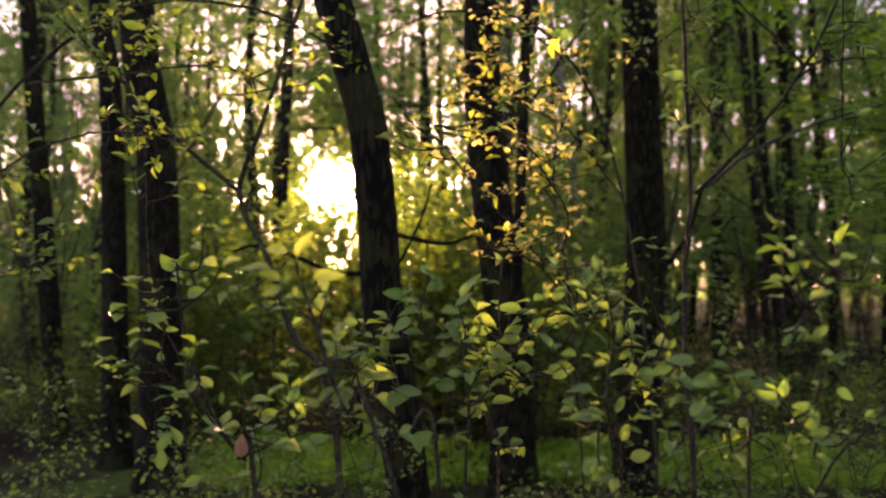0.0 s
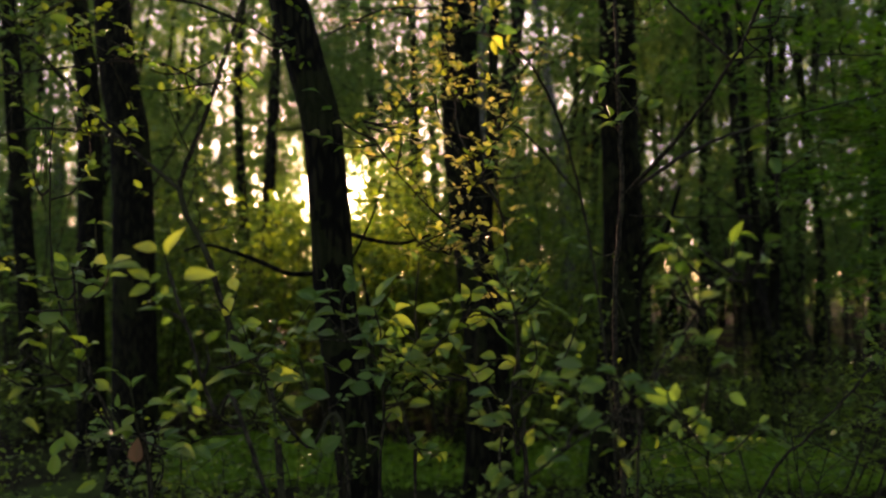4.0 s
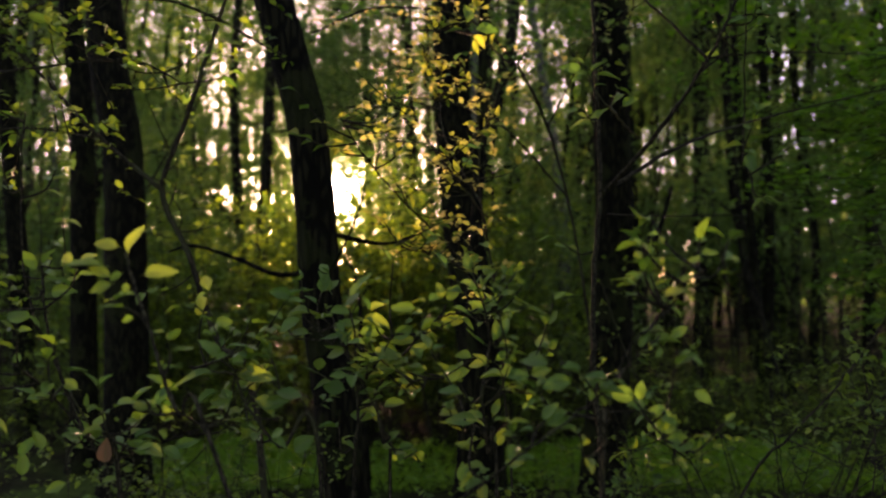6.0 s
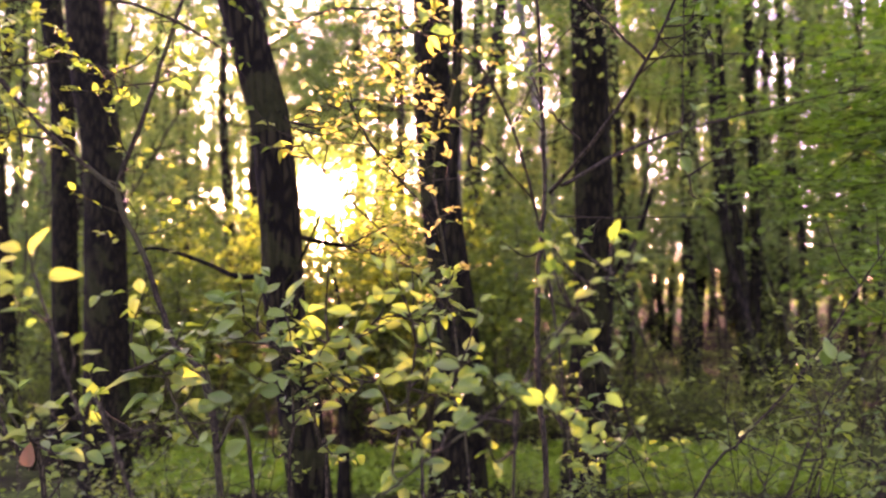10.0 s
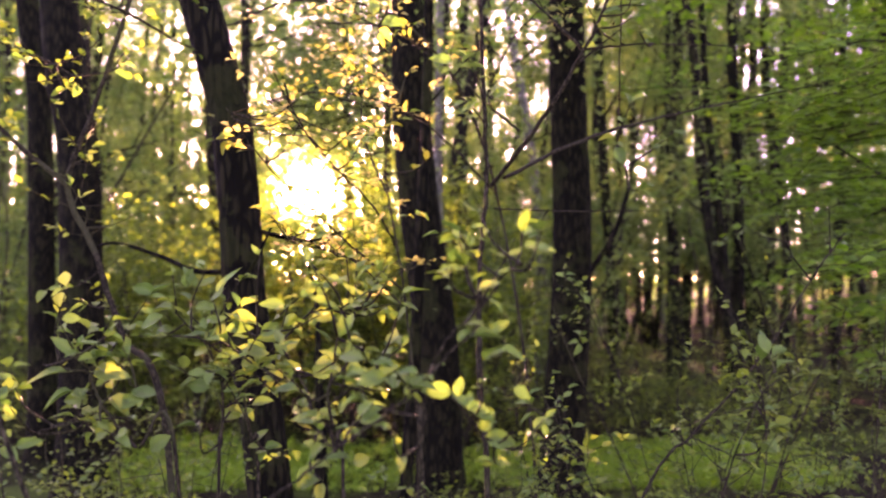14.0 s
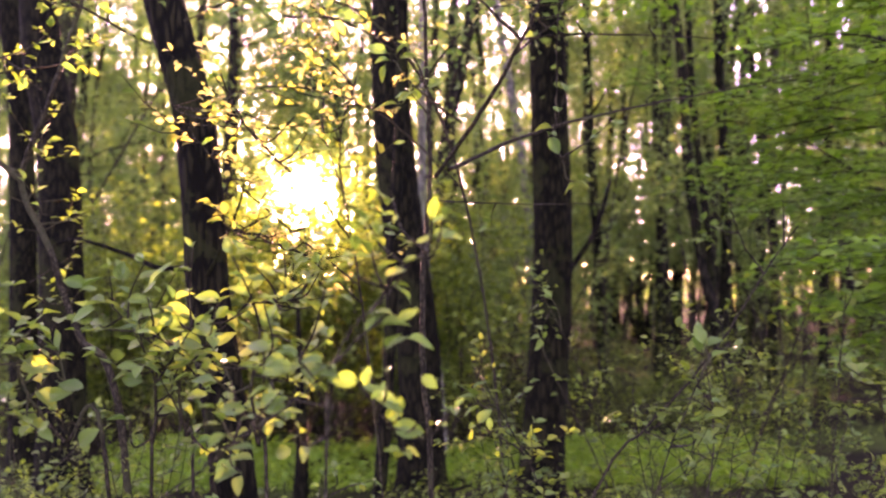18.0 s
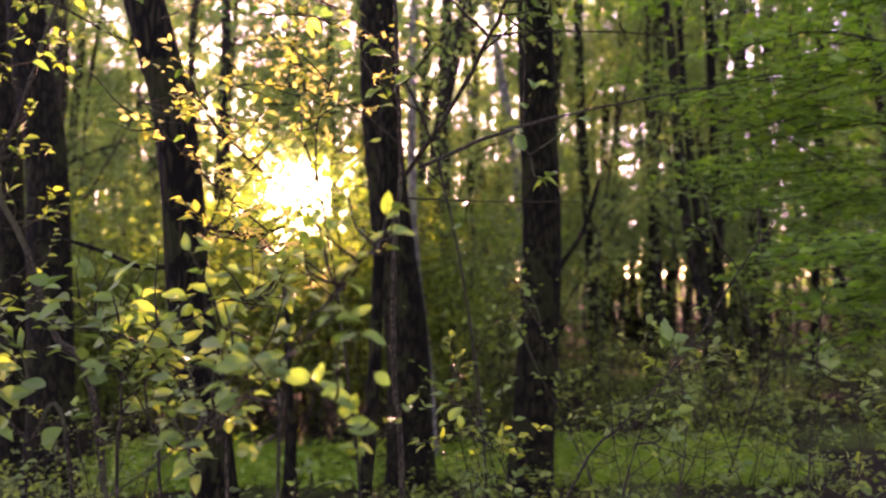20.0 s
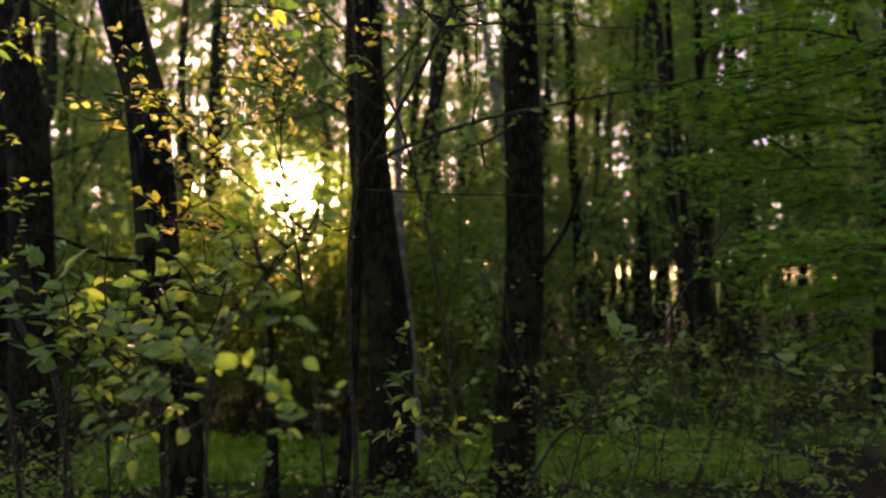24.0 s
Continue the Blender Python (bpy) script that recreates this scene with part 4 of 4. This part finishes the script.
A_LEAVES = [
    (-0.197, 1.03, 1.668, 72, 0.046), (-0.204, 1.03, 1.681, 168, 0.033), (-0.214, 1.03, 1.642, 150, 0.032), (-0.201, 1.03, 1.65, 215, 0.02),
    (-0.18, 1.03, 1.645, 14, 0.047), (-0.212, 1.03, 1.636, 200, 0.032), (-0.198, 1.03, 1.639, 268, 0.018), (-0.22, 1.03, 1.656, 172, -0.055),
    (-0.185, 1.03, 1.593, 200, 0.018), (-0.166, 1.03, 1.571, 20, 0.017),
]
K_STEMS = [
    (0.007, [(-0.22, 1.43, 0.0), (-0.322, 1.33, 1.278), (-0.347, 1.33, 1.335), (-0.395, 1.33, 1.409), (-0.444, 1.33, 1.54), (-0.461, 1.33, 1.662)]),
    (0.003, [(-0.347, 1.33, 1.335), (-0.447, 1.33, 1.456), (-0.552, 1.33, 1.53)]),
    (0.003, [(-0.375, 1.4, 1.318), (-0.263, 1.4, 1.362), (-0.165, 1.4, 1.392), (-0.076, 1.4, 1.397)]),
    (0.003, [(-0.422, 1.45, 1.357), (-0.54, 1.45, 1.592), (-0.563, 1.45, 1.808), (-0.558, 1.45, 1.944)]),
]
K_LEAVES = [
    (-0.305, 1.33, 1.432, 55, 0.051), (-0.276, 1.33, 1.421, 205, 0.061), (-0.377, 1.33, 1.426, 100, 0.025), (-0.339, 1.33, 1.426, 28, 0.055),
    (-0.451, 1.33, 1.353, 108, 0.041), (-0.492, 1.33, 1.342, 62, 0.045), (-0.485, 1.33, 1.311, 90, 0.041), (-0.545, 1.33, 1.409, -18, 0.041),
    (-0.391, 1.33, 1.456, 150, 0.039), (-0.424, 1.33, 1.484, 20, 0.039), (-0.268, 1.33, 1.354, 150, 0.049), (-0.24, 1.33, 1.363, 20, 0.045),
    (-0.407, 1.33, 1.307, 200, 0.039), (-0.36, 1.33, 1.298, 30, 0.044), (-0.466, 1.33, 1.652, 120, 0.041), (-0.459, 1.33, 1.662, 60, 0.037),
    (-0.451, 1.33, 1.615, 10, 0.045), (-0.469, 1.33, 1.577, 175, 0.049),
]
H_STEMS = [
    (0.006, [(0.01, 1.6, 0.0), (-0.01, 1.43, 1.301), (-0.081, 1.43, 1.341), (-0.142, 1.43, 1.416), (-0.163, 1.43, 1.472), (-0.189, 1.43, 1.497)]),
    (0.003, [(-0.163, 1.43, 1.472), (-0.214, 1.43, 1.477), (-0.244, 1.43, 1.484)]),
    (0.003, [(-0.148, 1.43, 1.442), (-0.112, 1.43, 1.467), (-0.082, 1.43, 1.442)]),
]
H_LEAVES = [
    (-0.18, 1.43, 1.496, 132, 0.057), (-0.179, 1.43, 1.49, 18, 0.053), (-0.189, 1.43, 1.472, 178, 0.08), (-0.163, 1.43, 1.472, 4, 0.076),
    (-0.097, 1.43, 1.444, -18, 0.065), (-0.183, 1.43, 1.442, 200, 0.063), (-0.147, 1.43, 1.351, 76, 0.048), (-0.173, 1.43, 1.482, 60, 0.042),
    (-0.132, 1.43, 1.432, -30, 0.058), (-0.112, 1.43, 1.412, 20, 0.053), (-0.158, 1.43, 1.432, 190, 0.053), (-0.061, 1.43, 1.331, 40, 0.053),
    (-0.04, 1.43, 1.316, 110, 0.044), (-0.122, 1.43, 1.381, 160, 0.042),
]
E_STEMS = [
    (0.005, [(0.05, 1.55, 0.0), (0.044, 1.5, 1.23), (0.046, 1.5, 1.326), (0.05, 1.5, 1.432), (0.043, 1.5, 1.538), (0.032, 1.5, 1.586)]),
    (0.003, [(0.045, 1.5, 1.421), (0.086, 1.5, 1.485), (0.117, 1.5, 1.538)]),
    (0.003, [(0.039, 1.6, 1.474), (-0.024, 1.6, 1.519), (-0.07, 1.6, 1.565)]),
]
E_LEAVES = [
    (-0.011, 1.5, 1.578, 8, 0.051), (0.037, 1.5, 1.591, 76, 0.071), (0.016, 1.5, 1.586, 28, 0.053), (-0.037, 1.5, 1.577, 180, 0.055),
    (0.002, 1.5, 1.554, 0, 0.051), (0.025, 1.5, 1.538, 200, 0.049), (0.066, 1.5, 1.512, -24, 0.068), (-0.07, 1.5, 1.604, 160, 0.049),
    (0.043, 1.5, 1.538, 10, 0.06), (-0.022, 1.5, 1.612, 70, 0.044), (-0.001, 1.5, 1.612, 110, 0.049), (0.053, 1.5, 1.57, -10, 0.062),
    (-0.054, 1.5, 1.57, 210, 0.053), (-0.037, 1.5, 1.538, 170, 0.044), (0.032, 1.5, 1.506, 190, 0.051), (0.086, 1.5, 1.485, 160, 0.049),
    (0.112, 1.5, 1.527, 30, 0.051), (0.033, 1.5, 1.432, 170, 0.053),
]
B_STEMS = [
    (0.005, [(0.08, 1.63, 0.0), (0.109, 1.53, 1.221), (0.095, 1.53, 1.331), (0.084, 1.53, 1.428), (0.138, 1.53, 1.503), (0.203, 1.53, 1.569), (0.216, 1.53, 1.591)]),
    (0.003, [(0.203, 1.53, 1.569), (0.258, 1.53, 1.58), (0.285, 1.53, 1.569)]),
    (0.003, [(0.086, 1.5, 1.432), (0.171, 1.5, 1.453), (0.213, 1.5, 1.455)]),
]
B_LEAVES = [
    (0.206, 1.53, 1.597, 98, 0.043), (0.212, 1.53, 1.597, 42, 0.05), (0.19, 1.53, 1.525, 128, 0.036), (0.219, 1.53, 1.584, 0, 0.047),
    (0.198, 1.53, 1.558, 10, 0.059), (0.165, 1.53, 1.582, 170, 0.059), (0.252, 1.53, 1.58, 12, 0.043), (0.143, 1.53, 1.49, 40, 0.05),
    (0.16, 1.53, 1.525, 180, 0.054), (0.127, 1.53, 1.487, 140, 0.05), (0.236, 1.53, 1.569, -30, 0.041), (0.279, 1.53, 1.569, 60, 0.038),
    (0.192, 1.53, 1.455, 5, 0.068), (0.16, 1.53, 1.444, 150, 0.045), (0.095, 1.53, 1.46, 40, 0.05), (0.089, 1.53, 1.395, 20, 0.052),
    (0.082, 1.53, 1.374, 170, 0.052), (0.095, 1.53, 1.32, 50, 0.047),
]
G_STEMS = [
    (0.005, [(0.32, 1.33, 0.0), (0.294, 1.28, 1.292), (0.28, 1.28, 1.365), (0.271, 1.28, 1.455), (0.279, 1.28, 1.509), (0.283, 1.28, 1.545)]),
    (0.003, [(0.271, 1.28, 1.437), (0.308, 1.28, 1.464), (0.344, 1.28, 1.487)]),
    (0.003, [(0.277, 1.28, 1.401), (0.244, 1.28, 1.415)]),
]
G_LEAVES = [
    (0.288, 1.28, 1.538, 80, 0.04), (0.28, 1.28, 1.534, 150, 0.047), (0.291, 1.28, 1.532, 12, 0.038), (0.279, 1.28, 1.509, 190, 0.03),
    (0.294, 1.28, 1.505, -30, 0.036), (0.279, 1.28, 1.5, 130, 0.032), (0.29, 1.28, 1.509, 40, 0.028), (0.285, 1.28, 1.419, 60, 0.036),
    (0.33, 1.28, 1.435, 8, 0.032), (0.317, 1.28, 1.455, 50, 0.049), (0.271, 1.28, 1.417, 176, 0.058), (0.271, 1.28, 1.388, 200, 0.041),
    (0.303, 1.28, 1.348, 18, 0.045), (0.28, 1.28, 1.339, 160, 0.043), (0.344, 1.28, 1.487, 20, 0.038), (0.262, 1.28, 1.365, 150, 0.038),
    (0.294, 1.28, 1.374, 70, 0.034), (0.244, 1.28, 1.312, 100, 0.038),
]
F_STEMS = [
    (0.004, [(0.39, 1.09, 0.0), (0.414, 1.05, 1.358), (0.416, 1.05, 1.425), (0.422, 1.05, 1.498)]),
    (0.0024, [(0.195, 1.03, 1.34), (0.245, 1.03, 1.373), (0.31, 1.03, 1.422), (0.389, 1.03, 1.479), (0.44, 1.03, 1.529), (0.484, 1.03, 1.571)]),
    (0.002, [(0.418, 1.03, 1.5), (0.448, 1.03, 1.558), (0.488, 1.03, 1.594), (0.521, 1.03, 1.638), (0.543, 1.03, 1.654)]),
    (0.002, [(0.445, 1.05, 1.498), (0.5, 1.05, 1.43), (0.533, 1.05, 1.439)]),
]
F_LEAVES = [
    (0.46, 1.05, 1.49, 172, 0.045), (0.462, 1.05, 1.481, 82, 0.029), (0.466, 1.05, 1.474, -18, 0.048), (0.489, 1.05, 1.439, 58, 0.034),
    (0.488, 1.05, 1.433, -6, 0.049), (0.52, 1.05, 1.586, 118, 0.034), (0.461, 1.05, 1.55, 62, 0.026), (0.476, 1.05, 1.559, 8, 0.042),
    (0.502, 1.05, 1.571, 160, 0.037), (0.509, 1.05, 1.545, -14, 0.042), (0.53, 1.05, 1.498, -32, 0.029), (0.498, 1.05, 1.564, 30, 0.034),
    (0.379, 1.05, 1.511, 188, 0.045), (0.351, 1.05, 1.53, 168, 0.046), (0.4, 1.05, 1.479, 95, 0.022), (0.387, 1.05, 1.497, 40, 0.034),
    (0.372, 1.05, 1.472, 200, 0.034), (0.331, 1.05, 1.406, 155, 0.037),
]
Q_STEMS = [
    (0.01, [(0.55, 1.72, 0.0), (0.551, 1.7, 1.174), (0.536, 1.7, 1.392), (0.535, 1.7, 1.634), (0.551, 1.7, 1.836), (0.543, 1.7, 2.064), (0.536, 1.7, 2.327), (0.528, 1.7, 2.63)]),
    (0.007, [(0.561, 1.7, 1.832), (0.642, 1.6, 1.935), (0.724, 1.52, 2.069), (0.772, 1.5, 2.179), (0.814, 1.48, 2.292)]),
    (0.0068, [(0.59, 1.72, 1.851), (0.849, 2.0, 1.996), (1.268, 2.4, 2.157), (1.788, 2.78, 2.323), (2.211, 3.0, 2.446)]),
    (0.0042, [(0.724, 1.52, 2.069), (0.604, 1.52, 2.186), (0.533, 1.52, 2.264)]),
    (0.003, [(0.724, 1.52, 2.072), (0.899, 1.6, 2.108), (1.212, 1.8, 2.164)]),
    (0.003, [(0.613, 1.62, 1.932), (0.526, 1.5, 1.97), (0.481, 1.48, 2.019)]),
    (0.003, [(0.566, 1.7, 1.783), (0.758, 1.9, 1.795), (1.075, 2.2, 1.824)]),
    (0.002, [(0.792, 1.5, 2.201), (0.786, 1.5, 1.982), (0.783, 1.5, 1.873), (0.797, 1.5, 1.838)]),
]
Q_LEAVES = [
    (0.477, 1.48, 2.03, 165, 0.05), (0.485, 1.48, 2.028, 50, 0.039), (0.492, 1.48, 2.026, 0, 0.05), (0.468, 1.48, 2.014, 250, 0.035),
    (0.477, 1.48, 2.019, 190, 0.031), (0.494, 1.48, 1.938, 180, 0.05), (0.498, 1.48, 1.938, 60, 0.039), (0.543, 1.48, 1.965, 30, 0.037),
    (0.516, 1.48, 1.96, 200, 0.033),
]
C_LEAVES = [
    (0.278, 2.12, 2.334, 90, 0.062), (0.292, 2.12, 2.323, 0, 0.072), (0.289, 2.12, 2.311, -40, 0.053), (0.267, 2.12, 2.323, 180, 0.05),
    (0.297, 2.12, 2.301, -80, 0.044),
]
FORK_STEMS = [
    (0.016, [(-0.25, 2.4, 0.0), (-0.326, 2.3, 1.234), (-0.444, 2.3, 1.463), (-0.531, 2.3, 1.711), (-0.611, 2.3, 1.902), (-0.545, 2.3, 2.112), (-0.433, 2.3, 2.467), (-0.376, 2.3, 2.673)]),
    (0.01, [(-0.611, 2.3, 1.902), (-0.819, 2.3, 2.077), (-1.023, 2.3, 2.295), (-1.126, 2.3, 2.396), (-1.331, 2.3, 2.566)]),
]

near_shrub("sapling", "slim shoot with a bright tuft of young leaves", A_STEMS, A_LEAVES, 71, YOUNG, 3, 3, 0.03, 0.06, 0.0, 0.2, open_face=1.0)
ob = near_shrub("leafy_shrub", "spreading shrub with round young leaves and one withered leaf", K_STEMS, K_LEAVES, 72, YOUNG, 5, 34, 0.03, 0.14, 0.7, 0.2)
rng = np.random.default_rng(5)
tagged(put_leaf(ob, Vector((-0.345, 1.32, 1.335)) - ob.location, (0.1, -0.2, 1), (0.2, -1, 0.3), 0.04, BROWN, rng), "crumpled withered brown leaf")
near_shrub("leafy_shrub", "curved stem carrying broad dull green leaves", H_STEMS, H_LEAVES, 73, YOUNG, 5, 14, 0.034, 0.14, 0.62, 0.35)
near_shrub("leafy_shrub", "upright shrub with a dense tuft of green leaves", E_STEMS, E_LEAVES, 74, YOUNG, 5, 22, 0.031, 0.14, 0.6, 0.25)
near_shrub("leafy_shrub", "slender shrub with sunlit yellow-green leaves", B_STEMS, B_LEAVES, 75, YOUNG, 5, 22, 0.03, 0.13, 0.3, 0.25)
near_shrub("leafy_shrub", "slender shrub with small round leaves", G_STEMS, G_LEAVES, 76, YOUNG, 5, 16, 0.032, 0.12, 0.4, 0.25)
near_shrub("leafy_shrub", "shrub with a slanting shoot and round leaves", F_STEMS, F_LEAVES, 77, YOUNG, 5, 18, 0.028, 0.1, 0.65, 0.25)
near_shrub("forked_sapling", "thin forked sapling with long bare branches", Q_STEMS, Q_LEAVES, 78, YOUNG, 5, 22, 0.029, 0.12, 0.7, 0.3)
near_shrub("forked_sapling", "dark forked sapling with sparse young leaves", FORK_STEMS, [], 80, YOUNG, 5, 34, 0.038, 0.2, 0.35, 0.3, 50)
GOLD_STEMS = [
    (0.006, [(0.5, 2.35, 0.0), (0.42, 2.3, 1.0), (0.36, 2.2, 1.6), (0.31, 2.15, 1.95), (0.36, 2.1, 2.15)]),
    (0.004, [(0.36, 2.2, 1.6), (0.2, 1.95, 1.75), (0.05, 1.85, 1.9), (-0.03, 1.8, 2.02)]),
    (0.004, [(0.34, 2.2, 1.72), (0.3, 1.85, 1.8), (0.2, 1.65, 1.9), (0.14, 1.6, 2.0)]),
    (0.004, [(0.32, 2.18, 1.85), (0.22, 2.5, 2.1), (0.2, 2.7, 2.3), (0.15, 2.75, 2.45)]),
    (0.003, [(0.37, 2.2, 1.55), (0.24, 1.95, 1.68), (0.1, 1.85, 1.72)]),
]
near_shrub("golden_sapling", "sapling with fine branches, its green leaves coloured golden as if sunlit", GOLD_STEMS, C_LEAVES, 79, SUN_GILT, 6, 42, 0.031, 0.15, 0.25, 0.45, 70, SUN_GOLD)

# lower shrubs between the nearest ones and the trunks
rng = np.random.default_rng(91)
for n, (x, y, h) in enumerate(((-1.15, 2.2, 1.3), (-0.75, 1.9, 1.2), (-0.45, 2.35, 1.35), (0.02, 2.1, 1.2), (0.35, 1.85, 1.15), (0.75, 1.75, 1.2), (0.95, 2.5, 1.35), (1.25, 2.05, 1.3), (1.6, 2.6, 1.4), (2.0, 2.9, 1.3))):
    stems = []
    for k in range(4):
        a, s = rng.uniform(0, 6.3), rng.uniform(0.75, 1.05)
        dx, dy = 0.28 * math.cos(a), 0.2 * math.sin(a)
        stems.append((0.0035, [(x, y, 0.0), (x + dx * 0.3, y + dy * 0.3, h * s * 0.4), (x + dx * 0.8 + rng.normal(0, 0.03), y + dy * 0.7, h * s * 0.75), (x + dx * 1.1, y + dy, h * s)]))
    near_shrub("leafy_shrub", "low spreading shrub with small green leaves", stems, [], 92 + n, YOUNG if n % 2 else DULL, 5, 20, 0.029, 0.15, 0.7, 0.45, 40)

# taller open ones on the shaded side
for n, (x, y, h) in enumerate(((0.95, 1.62, 1.42), (1.32, 1.95, 1.5), (1.2, 2.4, 1.55), (1.62, 2.15, 1.45))):
    stems = []
    for k in range(3):
        a, s = rng.uniform(0, 6.3), rng.uniform(0.85, 1.05)
        dx, dy = 0.3 * math.cos(a), 0.22 * math.sin(a)
        stems.append((0.0035, [(x - dx * 0.4, y, 0.0), (x + dx * 0.1, y + dy * 0.3, h * s * 0.45), (x + dx * 0.7 + rng.normal(0, 0.05), y + dy * 0.7, h * s * 0.8), (x + dx * 1.1, y + dy, h * s)]))
    near_shrub("leafy_shrub", "open twiggy shrub with tufts of small green leaves", stems, [], 140 + n, YOUNG if n % 2 else DULL, 5, 8, 0.036, 0.13, 0.6, 0.6, 36)

# tall shrubs that arch into the view overhead
ARCH_STEMS = [
    (0.011, [(-1.95, 2.7, 0.0), (-1.85, 2.6, 1.2), (-1.55, 2.45, 2.0), (-1.05, 2.3, 2.42), (-0.6, 2.25, 2.45), (-0.25, 2.3, 2.3)]),
    (0.006, [(-1.7, 2.52, 1.7), (-1.35, 2.3, 1.95), (-1.0, 2.15, 2.05), (-0.7, 2.1, 2.02)]),
    (0.005, [(-1.3, 2.38, 2.25), (-0.95, 2.1, 2.2), (-0.6, 2.0, 2.2), (-0.42, 1.95, 2.12)]),
    (0.005, [(-1.8, 2.58, 1.4), (-1.5, 2.3, 1.6), (-1.15, 2.15, 1.68)]),
]
near_shrub("hazel", "tall arching shrub with sparse sunlit young leaves", ARCH_STEMS, [], 120, YOUNG, 5, 34, 0.038, 0.18, 0.35, 0.35, 70)
OVER_STEMS = [
    (0.009, [(0.9, 3.1, 0.0), (0.8, 3.0, 1.3), (0.62, 2.85, 2.15), (0.35, 2.65, 2.5), (0.02, 2.5, 2.52), (-0.2, 2.45, 2.42)]),
    (0.005, [(0.68, 2.9, 1.95), (0.4, 2.55, 2.15), (0.15, 2.4, 2.2), (-0.08, 2.35, 2.16)]),
    (0.004, [(0.45, 2.72, 2.4), (0.3, 2.4, 2.4), (0.1, 2.2, 2.35)]),
    (0.004, [(0.6, 2.85, 2.2), (0.7, 2.5, 2.4), (0.85, 2.3, 2.5)]),
]
near_shrub("hazel", "tall arching shrub, its leaves coloured golden as if lit through by the sun", OVER_STEMS, [], 121, SUN_GILT, 5, 24, 0.031, 0.15, 0.35, 0.4, 45, SUN_GOLD)

# a bare fallen shoot and two leafy shoots beside it
DIAG_STEMS = [
    (0.006, [(0.399, 2.0, 0.0), (0.949, 2.0, 1.064), (1.084, 2.0, 1.238), (1.207, 2.0, 1.364), (1.302, 2.0, 1.484), (1.397, 2.0, 1.63), (1.486, 2.0, 1.749)]),
    (0.003, [(1.207, 2.0, 1.364), (1.264, 2.0, 1.3), (1.285, 2.0, 1.244)]),
    (0.003, [(1.084, 2.0, 1.238), (1.177, 2.0, 1.195), (1.262, 2.0, 1.159)]),
    (0.003, [(1.397, 2.0, 1.63), (1.347, 2.0, 1.699), (1.312, 2.0, 1.799)]),
]
near_shrub("bare_shoot", "long bare grey-brown shoot leaning across the undergrowth", DIAG_STEMS, [], 130, DULL, 3, 5, 0.026, 0.1, 0.5, 0.6)
SHOOT_STEMS = [
    (0.004, [(1.683, 2.24, 0.0), (1.683, 2.24, 0.974), (1.703, 2.24, 1.213), (1.729, 2.24, 1.485), (1.752, 2.24, 1.663)]),
    (0.003, [(1.756, 2.34, 0.978), (1.743, 2.34, 1.212), (1.772, 2.34, 1.392)]),
]
near_shrub("sapling", "thin dark shoots with round green leaves at the tips", SHOOT_STEMS, [], 131, DULL, 4, 10, 0.032, 0.05, 0.5, 0.7)
